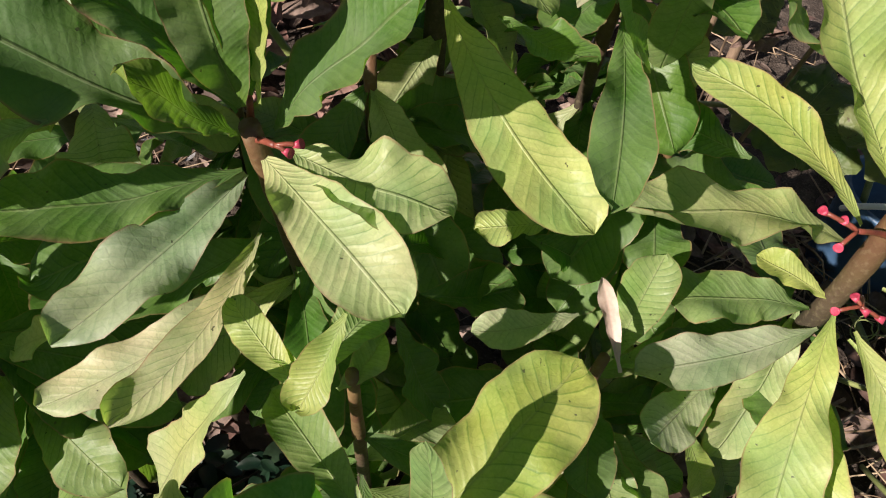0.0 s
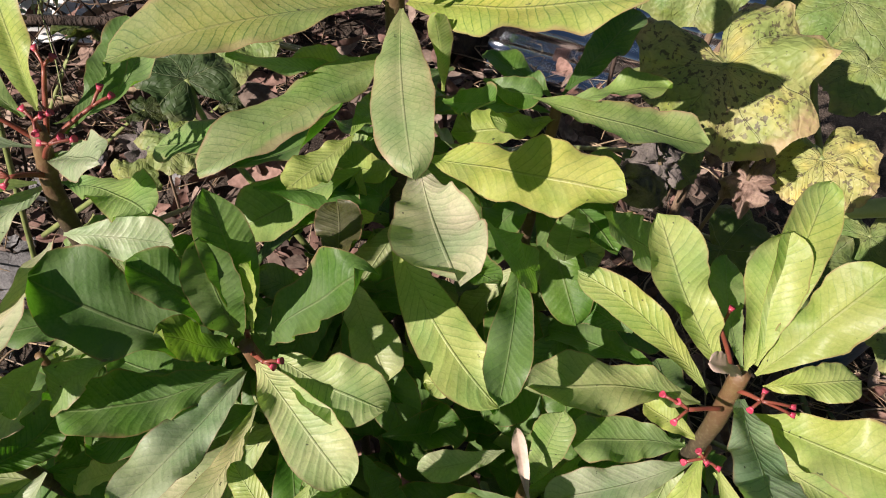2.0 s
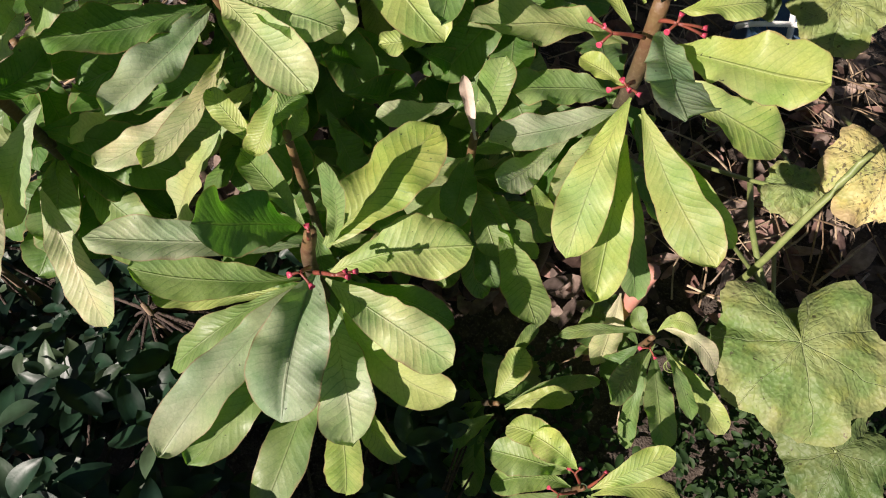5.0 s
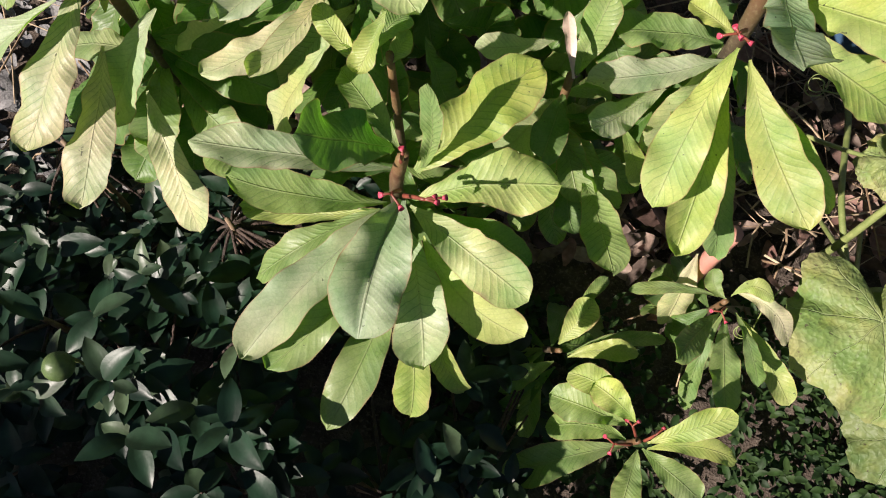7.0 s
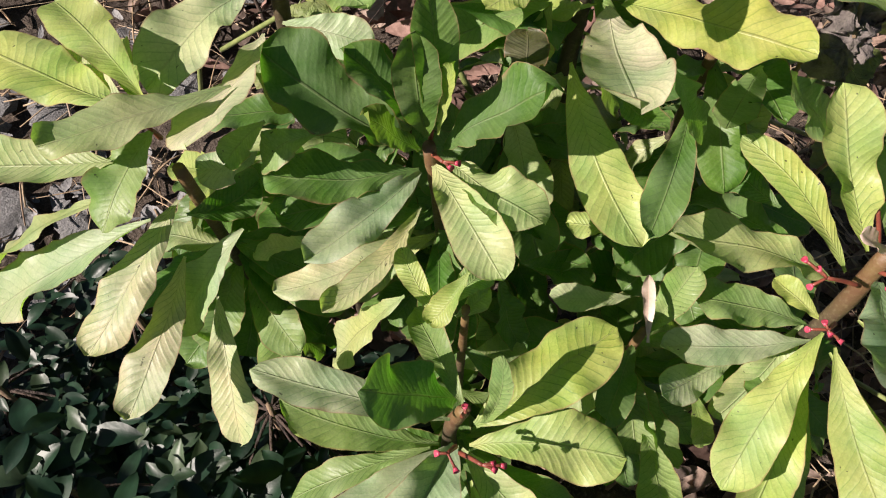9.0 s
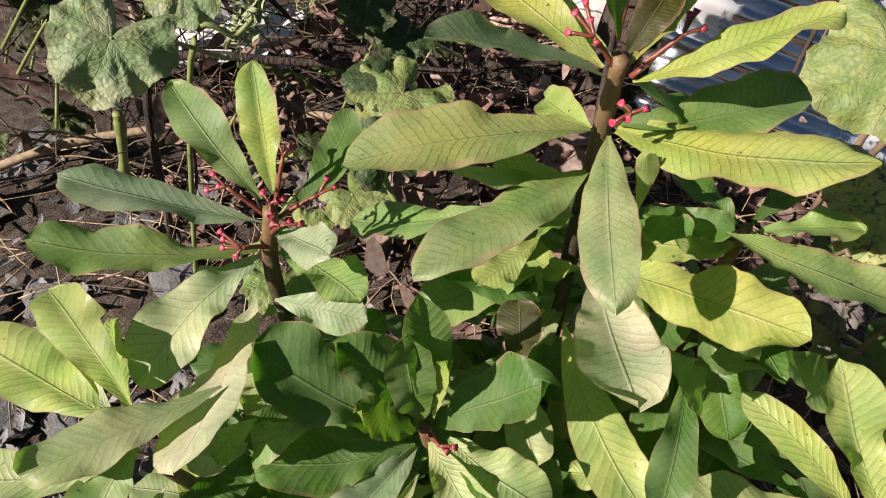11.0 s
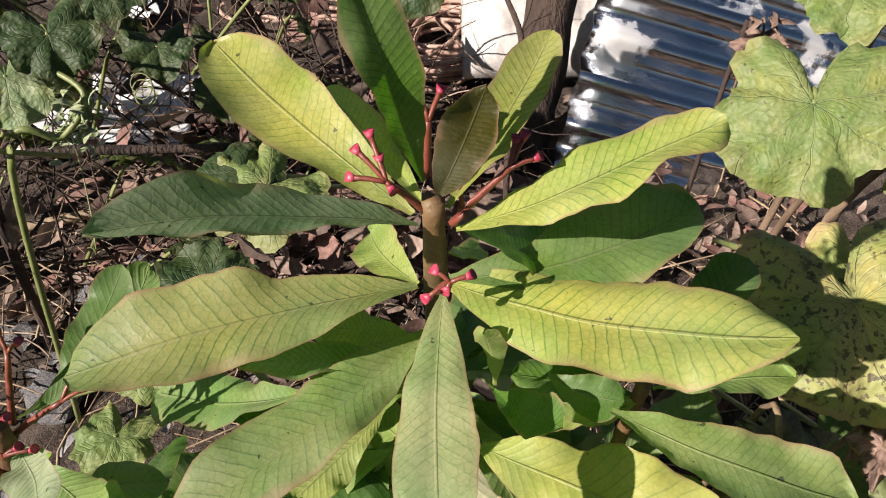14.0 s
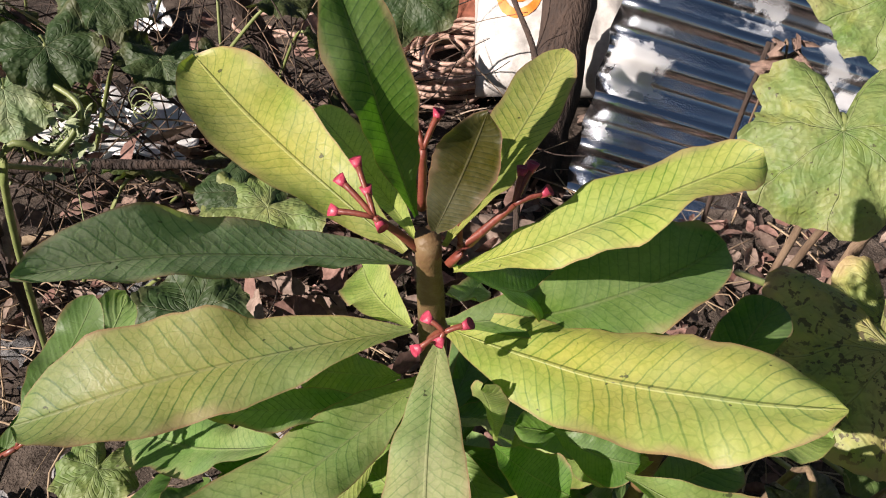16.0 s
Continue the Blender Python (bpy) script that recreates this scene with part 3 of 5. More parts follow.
leaf(shrub_a, (-0.047, 0.300, 0.623), 56, 81, 0.061, 0.014, -0.00, -0.00, 0, yellow, fold=0.6)
leaf(shrub_a, (-0.057, 0.297, 0.619), 172, 42, 0.079, 0.034, 0.06, 0.02, 0, deep, fold=0.6)
leaf(shrub_a, (-0.062, 0.295, 0.608), -178, 29, 0.119, 0.053, 0.02, -0.06, 4, deep)
leaf(shrub_a, (-0.058, 0.296, 0.608), -143, 51, 0.060, 0.028, -0.02, -0.02, 8, (0.15, 0.205, 0.040), 0.7, 4.0, 0.15, 0.1)
leaf(shrub_a, (-0.059, 0.295, 0.587), -154, 5, 0.110, 0.047, 0.01, -0.08, 0, deep)
leaf(shrub_a, (-0.058, 0.296, 0.583), -114, 3, 0.109, 0.036, 0.03, -0.03, 12, (0.31, 0.37, 0.28), 0.75, 4.0, 0.70)
leaf(shrub_a, (-0.057, 0.295, 0.542), -107, 1, 0.114, 0.024, 0.01, -0.07, 0, pale)
leaf(shrub_a, (-0.061, 0.293, 0.517), -134, -6, 0.121, 0.030, 0.01, -0.10, 0, pale)
leaf(shrub_a, (-0.123, 0.252, 0.518), -176, -35, 0.077, 0.024, 0.03, 0.01, 0, pale)
leaf(shrub_a, (-0.117, 0.266, 0.633), -155, -34, 0.050, 0.027, 0.10, 0.08, 40, green)
leaf(shrub_a, (-0.004, 0.334, 0.644), 100, 2, 0.060, 0.032, 0.03, 0.04, 0, ruddy)
leaf(shrub_a, (-0.062, 0.295, 0.573), -155, -18, 0.108, 0.042, 0.03, -0.05, 0, deep)
leaf(shrub_a, (-0.052, 0.297, 0.537), -164, -30, 0.100, 0.042, 0.00, -0.02, 0, deep)
leaf(shrub_a, (-0.066, 0.292, 0.588), 165, -27, 0.115, 0.043, -0.08, -0.02, 0, deep)
leaf(shrub_c, (0.013, 0.174, 0.502), -142, 46, 0.096, 0.044, 0.02, -0.01, 0, (0.10, 0.21, 0.045), 0.65, 3.0, 0.15, 0.2)
leaf(shrub_c, (0.014, 0.160, 0.495), -170, 15, 0.143, 0.033, 0.05, -0.03, 0, silver)
leaf(shrub_c, (0.008, 0.158, 0.436), -170, 20, 0.128, 0.036, 0.04, -0.06, 0, green)
leaf(shrub_c, (-0.001, 0.155, 0.421), -176, -12, 0.123, 0.024, 0.04, -0.05, 0, yellow)
leaf(shrub_c, (0.002, 0.156, 0.426), -145, -18, 0.123, 0.031, 0.10, -0.00, 0, green)
leaf(shrub_c, (0.013, 0.159, 0.430), -123, -7, 0.172, 0.047, 0.08, 0.01, 0, silver)
leaf(shrub_c, (0.020, 0.161, 0.440), -96, -10, 0.117, 0.060, 0.08, 0.05, 14, (0.25, 0.315, 0.245), 0.70, 3.2, 0.80, 0.4)
leaf(shrub_c, (0.022, 0.160, 0.390), -72, 3, 0.130, 0.050, 0.04, -0.04, -12, silver)
leaf(shrub_c, (0.013, 0.138, 0.412), -120, -3, 0.145, 0.035, 0.05, -0.06, 0, green)
leaf(shrub_c, (0.022, 0.148, 0.365), -101, -5, 0.171, 0.039, 0.05, -0.04, 0, green)
leaf(shrub_c, (0.026, 0.164, 0.426), -30, -1, 0.126, 0.045, 0.07, -0.00, -16, light)
leaf(shrub_c, (0.040, 0.148, 0.404), -33, -12, 0.121, 0.040, 0.05, 0.11, -16, bright)
leaf(shrub_c, (0.031, 0.164, 0.440), 10, 14, 0.118, 0.049, 0.07, -0.03, 0, bright)
leaf(shrub_c, (0.032, 0.164, 0.490), 50, 16, 0.124, 0.054, 0.07, 0.02, 0, yellow, 0.7, 4.0, ruffle=0.4)
leaf(shrub_c, (0.022, 0.162, 0.521), 134, -2, 0.084, 0.025, 0.03, 0.00, 0, green)
leaf(shrub_c, (-0.037, 0.207, 0.565), -152, -58, 0.101, 0.036, 0.04, -0.00, 0, light, ruffle=0.3)
leaf(shrub_c, (0.034, 0.165, 0.486), 80, 80, 0.094, 0.018, -0.00, 0.08, 0, green)
leaf(shrub_c, (0.039, 0.093, 0.399), -79, -38, 0.110, 0.033, 0.16, -0.06, -8, yellow)
leaf(shrub_c, (0.048, 0.105, 0.401), -51, -49, 0.123, 0.027, 0.15, 0.02, -24, yellow)
leaf(shrub_c, (0.041, 0.163, 0.419), -11, -14, 0.099, 0.030, 0.11, -0.01, 0, deep)
leaf(shrub_l, (-0.014, 0.211, 0.539), 140, 19, 0.057, 0.018, 0.05, -0.02, 20, yellow)
leaf(shrub_l, (-0.000, 0.229, 0.583), -119, -46, 0.046, 0.020, 0.05, -0.04, 0, yellow)
leaf(shrub_l, (-0.003, 0.217, 0.539), 52, 31, 0.032, 0.017, 0.03, 0.08, -12, green)
leaf(shrub_l, (-0.011, 0.213, 0.544), 144, -17, 0.051, 0.012, 0.20, 0.05, 16, yellow)
leaf(shrub_l, (-0.006, 0.215, 0.558), 61, 7, 0.037, 0.021, 0.10, -0.08, -12, green)
leaf(shrub_b, (0.252, 0.340, 0.537), -171, 11, 0.133, 0.049, 0.07, 0.02, 0, light)
leaf(shrub_b, (0.252, 0.340, 0.552), 148, 21, 0.123, 0.028, 0.10, 0.03, 20, bright)
leaf(shrub_b, (0.252, 0.340, 0.581), 138, 47, 0.119, 0.037, -0.00, -0.03, 24, yellow)
leaf(shrub_b, (0.263, 0.336, 0.592), 80, 51, 0.095, 0.037, 0.07, -0.01, 0, yellow)
leaf(shrub_b, (0.266, 0.334, 0.602), 70, 37, 0.126, 0.034, 0.10, -0.02, 0, yellow)
leaf(shrub_b, (0.269, 0.333, 0.593), 29, 53, 0.101, 0.044, 0.05, 0.03, 0, yellow)
leaf(shrub_b, (0.275, 0.328, 0.587), 9, 6, 0.063, 0.029, 0.07, 0.01, -16, bright)
leaf(shrub_b, (0.276, 0.328, 0.551), -36, 24, 0.123, 0.053, 0.01, 0.02, -16, yellow)
leaf(shrub_b, (0.270, 0.332, 0.562), -93, 21, 0.122, 0.048, -0.01, 0.01, 0, (0.27, 0.345, 0.255), 0.55, 22.0)
leaf(shrub_b, (0.279, 0.327, 0.517), -21, -12, 0.123, 0.043, 0.10, 0.05, -12, bright)
leaf(shrub_b, (0.278, 0.318, 0.486), -64, -12, 0.146, 0.043, 0.04, 0.05, -16, bright)
leaf(shrub_b, (0.269, 0.329, 0.485), -109, -22, 0.148, 0.043, 0.07, 0.03, 0, bright)
leaf(shrub_b, (0.275, 0.316, 0.449), -97, -24, 0.152, 0.041, 0.07, 0.01, 0, bright)
leaf(shrub_b, (0.267, 0.329, 0.469), -158, 0, 0.125, 0.035, 0.03, -0.04, 0, silver)
leaf(shrub_b, (0.258, 0.335, 0.480), -172, 6, 0.094, 0.042, 0.05, 0.01, 4, green)
leaf(shrub_b, (0.228, 0.322, 0.425), -132, 15, 0.101, 0.031, -0.05, 0.01, 0, silver)
leaf(shrub_b, (0.264, 0.335, 0.492), 150, 5, 0.047, 0.021, 0.06, -0.02, 16, yellow)
leaf(shrub_b, (0.282, 0.301, 0.434), -65, -54, 0.154, 0.030, 0.06, 0.04, 0, green)
leaf(shrub_b, (0.261, 0.337, 0.593), 93, 12, 0.083, 0.026, 0.03, -0.06, 0, green)
leaf(shrub_b, (0.264, 0.335, 0.587), -160, 40, 0.046, 0.015, 0.01, 0.01, 4, bleached)
leaf(shrub_b, (0.277, 0.316, 0.480), -48, -18, 0.139, 0.028, 0.09, 0.02, -20, bright)
leaf(shrub_g, (0.011, 0.456, 0.822), 150, 68, 0.086, 0.025, 0.04, -0.03, 0, deep, 0.80, 3.0)
leaf(shrub_g, (0.018, 0.456, 0.816), 4, 72, 0.055, 0.022, -0.02, 0.01, -78, ruddy, 0.65, 2.4, 0.45, 0.2)
leaf(shrub_g, (0.021, 0.458, 0.807), 73, 15, 0.111, 0.026, 0.01, 0.02, 0, sunny, 0.80, 3.0)
leaf(shrub_g, (0.025, 0.457, 0.796), 16, 26, 0.116, 0.037, 0.02, 0.05, 0, sunny, 0.80, 3.0)
leaf(shrub_g, (0.023, 0.459, 0.758), -16, 17, 0.147, 0.053, -0.02, 0.04, -8, sunny, 0.60, 3.0)
leaf(shrub_g, (0.022, 0.458, 0.763), 28, 6, 0.127, 0.046, 0.01, 0.10, 0, (0.13, 0.22, 0.06), 0.80, 3.0)
leaf(shrub_g, (0.019, 0.458, 0.753), -79, -5, 0.131, 0.035, 0.03, 0.02, -8, light, 0.80, 3.0)
leaf(shrub_g, (0.011, 0.458, 0.719), -124, 0, 0.149, 0.046, 0.03, -0.03, -5, (0.23, 0.285, 0.13), 0.70, 3.0, 0.6, 0.8)
leaf(shrub_g, (0.007, 0.456, 0.756), -152, -2, 0.160, 0.049, 0.05, -0.01, 0, olive, 0.80, 3.0)
leaf(shrub_g, (0.009, 0.456, 0.796), -137, 26, 0.133, 0.030, 0.02, 0.04, -4, (0.26, 0.33, 0.25), 0.70, 3.0, 0.5, 0.3)
leaf(shrub_g, (0.006, 0.457, 0.802), 147, 10, 0.143, 0.041, 0.04, -0.03, 16, sunny, 0.80, 3.0)
leaf(shrub_g, (0.011, 0.457, 0.808), 129, -7, 0.125, 0.021, 0.01, 0.01, 0, yellow, 0.80, 3.0)
leaf(shrub_g, (0.007, 0.457, 0.757), 129, -17, 0.062, 0.027, 0.05, -0.06, 20, yellow, 0.80, 3.0)
leaf(shrub_g, (0.004, 0.453, 0.709), -152, 19, 0.097, 0.024, -0.01, -0.04, 0, green, 0.80, 3.0)
leaf(shrub_g, (-0.004, 0.470, 0.700), -165, 12, 0.052, 0.026, 0.01, -0.02, 24, yellow, 0.80, 3.0)
leaf(shrub_g, (0.024, 0.459, 0.797), 47, -37, 0.081, 0.037, -0.04, 0.11, -4, deep, 0.80, 3.0)
leaf(shrub_g, (0.022, 0.458, 0.781), 79, -40, 0.053, 0.017, -0.09, 0.02, 0, green, 0.80, 3.0)
leaf(shrub_g, (0.044, 0.434, 0.656), -20, 13, 0.134, 0.051, 0.04, 0.02, -8, sunny, 0.65, 3.0, 0.25, 0.2)
leaf(shrub_g, (0.104, 0.430, 0.719), -13, -1, 0.107, 0.041, 0.03, 0.06, 0, (0.25, 0.32, 0.125), 0.75, 5.0, 0.2, 0.3)
leaf(shrub_g, (0.034, 0.437, 0.648), -73, 14, 0.134, 0.057, -0.02, 0.02, -12, chalk)
leaf(shrub_g, (0.020, 0.407, 0.616), -50, -22, 0.146, 0.045, 0.03, 0.06, -20, bright)
leaf(shrub_g, (0.110, 0.395, 0.621), -93, -10, 0.114, 0.029, 0.03, -0.02, 0, deep)
leaf(shrub_g, (0.139, 0.387, 0.671), 77, -66, 0.121, 0.033, 0.02, 0.00, 0, green)
leaf(shrub_g, (0.154, 0.379, 0.679), 25, -47, 0.086, 0.040, -0.02, 0.01, -28, green)
leaf(shrub_g, (0.049, 0.410, 0.604), -42, 8, 0.067, 0.028, 0.01, 0.04, 0, deep)
leaf(shrub_g, (-0.005, 0.428, 0.646), -152, -19, 0.096, 0.044, 0.05, -0.02, 16, green)
leaf(shrub_g, (-0.012, 0.442, 0.663), -118, 1, 0.067, 0.028, 0.01, -0.02, 0, yellow)
leaf(shrub_g, (0.048, 0.439, 0.710), -107, 74, 0.065, 0.014, 0.04, -0.00, 0, yellow)
leaf(shrub_g, (0.048, 0.442, 0.701), -42, 30, 0.053, 0.024, -0.02, 0.03, -20, deep)
leaf(shrub_g, (0.073, 0.445, 0.718), -10, -4, 0.038, 0.022, 0.02, 0.07, -36, deep)
leaf(shrub_g, (-0.013, 0.438, 0.666), 74, -8, 0.051, 0.025, 0.08, 0.02, 0, yellow)
leaf(shrub_g, (-0.010, 0.443, 0.708), -174, -41, 0.118, 0.046, -0.14, -0.00, 0, deep)
leaf(shrub_g, (-0.043, 0.421, 0.706), 167, -33, 0.149, 0.040, -0.05, -0.02, 0, green)
leaf(shrub_g, (-0.005, 0.428, 0.646), -92, -79, 0.049, 0.025, 0.06, 0.07, 0, yellow)
leaf(shrub_g, (0.026, 0.436, 0.648), 152, -21, 0.068, 0.031, -0.07, -0.11, 12, yellow)
leaf(shrub_k, (0.120, 0.466, 0.693), 143, 7, 0.061, 0.028, 0.04, -0.02, 4, deep)
leaf(shrub_k, (0.126, 0.467, 0.696), 57, 14, 0.094, 0.030, 0.01, 0.01, 0, deep)
leaf(shrub_k, (0.129, 0.466, 0.690), 10, 11, 0.071, 0.029, 0.05, 0.01, 0, green)
leaf(shrub_k, (0.121, 0.467, 0.680), -174, 9, 0.067, 0.028, 0.03, -0.01, 0, deep)
leaf(shrub_k, (0.125, 0.466, 0.679), -173, -2, 0.046, 0.021, -0.10, -0.14, 16, yellow)
leaf(shrub_k, (0.125, 0.467, 0.676), -180, -17, 0.075, 0.035, 0.01, -0.06, 4, yellow)
leaf(shrub_h, (-0.187, 0.381, 0.709), 117, 66, 0.088, 0.028, 0.04, 0.02, 20, yellow, 0.80, 3.0)
leaf(shrub_h, (-0.193, 0.375, 0.708), 150, 21, 0.109, 0.032, 0.04, -0.04, 0, green, 0.80, 3.0)
# the shade on this blade is put into its slate tone
leaf(shrub_h, (-0.197, 0.374, 0.685), -173, 7, 0.146, 0.040, 0.03, -0.04, 0, slate)
leaf(shrub_h, (-0.202, 0.369, 0.659), -153, 13, 0.148, 0.043, 0.02, -0.07, 0, green)
leaf(shrub_h, (-0.200, 0.371, 0.654), -108, -8, 0.121, 0.048, 0.07, 0.01, 0, silver)
# blocked from the sun here, so chalk paints its sunlit look
leaf(shrub_h, (-0.211, 0.364, 0.605), -74, 22, 0.184, 0.054, -0.01, -0.01, -16, chalk)
leaf(shrub_h, (-0.180, 0.386, 0.688), 81, 20, 0.092, 0.028, 0.02, 0.08, 0, deep)
leaf(shrub_h, (-0.191, 0.378, 0.674), -35, 31, 0.097, 0.031, -0.00, -0.02, -16, silver)
leaf(shrub_h, (-0.194, 0.376, 0.654), -28, 18, 0.105, 0.035, -0.02, -0.07, 0, green)
leaf(shrub_h, (-0.182, 0.383, 0.698), 86, -4, 0.116, 0.028, -0.10, 0.06, 0, green)
leaf(shrub_h, (-0.207, 0.359, 0.587), 46, -8, 0.078, 0.035, 0.18, -0.09, -8, green)
leaf(shrub_f, (-0.209, 0.222, 0.644), -98, -27, 0.069, 0.036, 0.07, 0.01, 0, green, 0.70, 3.0)
leaf(shrub_f, (-0.172, 0.262, 0.659), -131, 3, 0.115, 0.036, 0.03, -0.03, 0, light)
leaf(shrub_f, (-0.222, 0.197, 0.638), -163, -7, 0.110, 0.044, 0.02, -0.03, 0, light)
leaf(shrub_f, (-0.213, 0.193, 0.585), -149, -31, 0.158, 0.044, 0.05, -0.03, 0, silver)
leaf(shrub_f, (-0.214, 0.222, 0.570), -101, -24, 0.124, 0.040, 0.05, -0.03, 0, pale)
leaf(shrub_f, (-0.208, 0.200, 0.530), -85, -16, 0.121, 0.037, 0.05, -0.05, 0, pale)
leaf(shrub_f, (-0.194, 0.199, 0.478), -59, -31, 0.120, 0.038, 0.07, -0.01, -10, pale)
leaf(shrub_f, (-0.172, 0.229, 0.545), -113, -35, 0.094, 0.046, 0.06, 0.00, 0, silver)
leaf(shrub_f, (-0.224, 0.188, 0.615), -166, -40, 0.165, 0.032, 0.07, -0.04, 0, light)
leaf(shrub_f, (-0.213, 0.231, 0.663), 150, -5, 0.132, 0.039, 0.04, 0.02, 16, yellow)
leaf(shrub_f, (-0.219, 0.221, 0.661), 167, -10, 0.151, 0.051, -0.01, -0.00, 4, yellow)
leaf(shrub_f, (-0.219, 0.222, 0.662), 154, -17, 0.120, 0.023, 0.01, 0.01, 0, pale)
leaf(shrub_f, (-0.149, 0.256, 0.642), -142, -44, 0.044, 0.021, 0.01, 0.05, 44, green)
leaf(shrub_f, (-0.157, 0.250, 0.615), -172, -32, 0.059, 0.027, -0.08, -0.07, 36, silver)
leaf(shrub_f, (-0.210, 0.224, 0.654), 136, -16, 0.122, 0.020, 0.05, 0.01, 24, yellow)
leaf(shrub_f, (-0.200, 0.212, 0.554), 117, -30, 0.092, 0.026, 0.04, 0.02, 20, yellow)
leaf(shrub_f, (-0.202, 0.213, 0.570), 61, -10, 0.058, 0.032, -0.06, 0.10, -32, deep)
leaf(shrub_d, (0.369, 0.226, 0.188), -173, 1, 0.104, 0.017, 0.07, 0.04, 0, green)
leaf(shrub_d, (0.380, 0.215, 0.163), -128, 30, 0.121, 0.032, 0.00, 0.02, 0, green)
leaf(shrub_d, (0.386, 0.209, 0.164), -93, 15, 0.123, 0.038, 0.05, 0.03, 0, green)
leaf(shrub_d, (0.387, 0.208, 0.194), -80, 18, 0.094, 0.019, 0.05, -0.02, 0, green)
leaf(shrub_d, (0.391, 0.202, 0.198), -52, -12, 0.109, 0.029, 0.09, -0.01, -16, yellow)
leaf(shrub_d, (0.374, 0.221, 0.198), 125, 21, 0.037, 0.022, -0.03, -0.17, 24, green)
leaf(shrub_d, (0.334, 0.263, 0.214), -88, -65, 0.122, 0.040, 0.02, -0.00, 0, pale)
leaf(shrub_d, (0.380, 0.225, 0.212), -36, -10, 0.079, 0.027, 0.14, -0.16, -16, pale)
leaf(shrub_d, (0.376, 0.221, 0.209), -2, 23, 0.044, 0.022, 0.19, -0.25, -12, yellow)
leaf(shrub_d, (0.381, 0.216, 0.184), -98, -37, 0.137, 0.022, 0.14, 0.09, 0, green)
leaf(shrub_e, (0.282, 0.062, 0.209), 148, 6, 0.059, 0.035, 0.08, 0.05, 16, yellow)
leaf(shrub_e, (0.296, 0.043, 0.210), 26, 25, 0.094, 0.029, 0.07, 0.00, 0, yellow)
leaf(shrub_e, (0.280, 0.062, 0.184), 168, -3, 0.089, 0.042, 0.06, 0.00, 4, green)
leaf(shrub_e, (0.290, 0.047, 0.134), -156, -4, 0.144, 0.044, 0.07, 0.02, 0, green)
leaf(shrub_e, (0.287, 0.051, 0.154), -178, -2, 0.090, 0.037, 0.08, 0.09, 0, green)
leaf(shrub_e, (0.296, 0.037, 0.209), 4, -4, 0.096, 0.025, 0.07, -0.08, 0, yellow)
leaf(shrub_e, (0.276, 0.067, 0.209), 152, -8, 0.078, 0.035, 0.10, 0.11, 12, yellow)
leaf(shrub_e, (0.294, 0.039, 0.179), -100, -2, 0.066, 0.033, 0.07, 0.01, -4, green)
leaf(shrub_e, (0.294, 0.038, 0.198), -32, 0, 0.075, 0.035, 0.07, 0.01, -4, green)
leaf(shrub_q, (0.199, 0.144, 0.157), 59, 33, 0.068, 0.034, 0.07, 0.02, 0, yellow)
leaf(shrub_q, (0.213, 0.133, 0.147), 9, 21, 0.081, 0.027, 0.08, -0.06, 0, yellow)
leaf(shrub_q, (0.211, 0.135, 0.152), 20, -5, 0.123, 0.021, 0.06, -0.06, 0, green)
leaf(shrub_q, (0.211, 0.178, 0.170), 57, 15, 0.060, 0.016, 0.08, -0.03, 0, green)
leaf(shrub_q, (0.205, 0.139, 0.092), -147, -7, 0.081, 0.030, 0.07, -0.02, 0, green)
leaf(shrub_q, (0.210, 0.137, 0.072), -126, -24, 0.119, 0.034, 0.08, 0.02, 0, deep)
leaf(shrub_s, (0.022, 0.358, 0.411), -21, 42, 0.085, 0.036, 0.05, 0.00, 0, deep, 0.6, 3.0, ruffle=0.3)
leaf(shrub_s, (0.025, 0.314, 0.476), 34, -28, 0.081, 0.038, 0.01, 0.05, -16, deep)
leaf(shrub_s, (0.120, 0.317, 0.471), -155, 11, 0.072, 0.022, 0.01, -0.05, 0, silver)
leaf(shrub_s, (0.145, 0.302, 0.450), 66, 70, 0.080, 0.032, -0.01, -0.01, 0, green)
leaf(shrub_s, (0.139, 0.274, 0.483), 108, 29, 0.053, 0.011, 0.06, -0.02, 0, bleached)
leaf(shrub_s, (0.139, 0.304, 0.419), -98, 18, 0.097, 0.031, 0.01, 0.00, 0, deep)
leaf(shrub_s, (0.176, 0.268, 0.341), -74, 18, 0.123, 0.041, 0.01, -0.01, 0, green)
leaf(shrub_s, (0.168, 0.270, 0.340), -79, -22, 0.062, 0.032, 0.04, 0.12, -4, deep)
leaf(shrub_s, (0.227, 0.364, 0.533), 146, -21, 0.101, 0.042, 0.06, -0.02, 0, deep)
leaf(shrub_s, (0.205, 0.389, 0.545), 142, -2, 0.065, 0.031, 0.03, -0.04, 28, deep)
leaf(shrub_s, (0.192, 0.274, 0.429), -21, -62, 0.084, 0.022, 0.03, -0.01, -36, yellow)
leaf(shrub_s, (0.105, 0.362, 0.505), -169, -9, 0.055, 0.025, 0.04, -0.04, 8, yellow)
leaf(shrub_s, (0.012, 0.300, 0.471), -23, -69, 0.092, 0.036, -0.00, 0.04, 0, deep)
leaf(shrub_s, (0.083, 0.351, 0.496), 7, -36, 0.057, 0.026, 0.06, -0.03, -28, deep)
leaf(shrub_s, (0.007, 0.330, 0.497), 55, -36, 0.069, 0.032, -0.00, -0.00, -20, deep)
leaf(shrub_n, (-0.180, 0.345, 0.640), 6, -6, 0.068, 0.032, 0.06, -0.01, -32, silver)
leaf(shrub_n, (-0.162, 0.358, 0.625), 13, -24, 0.063, 0.029, 0.01, 0.05, -36, deep)
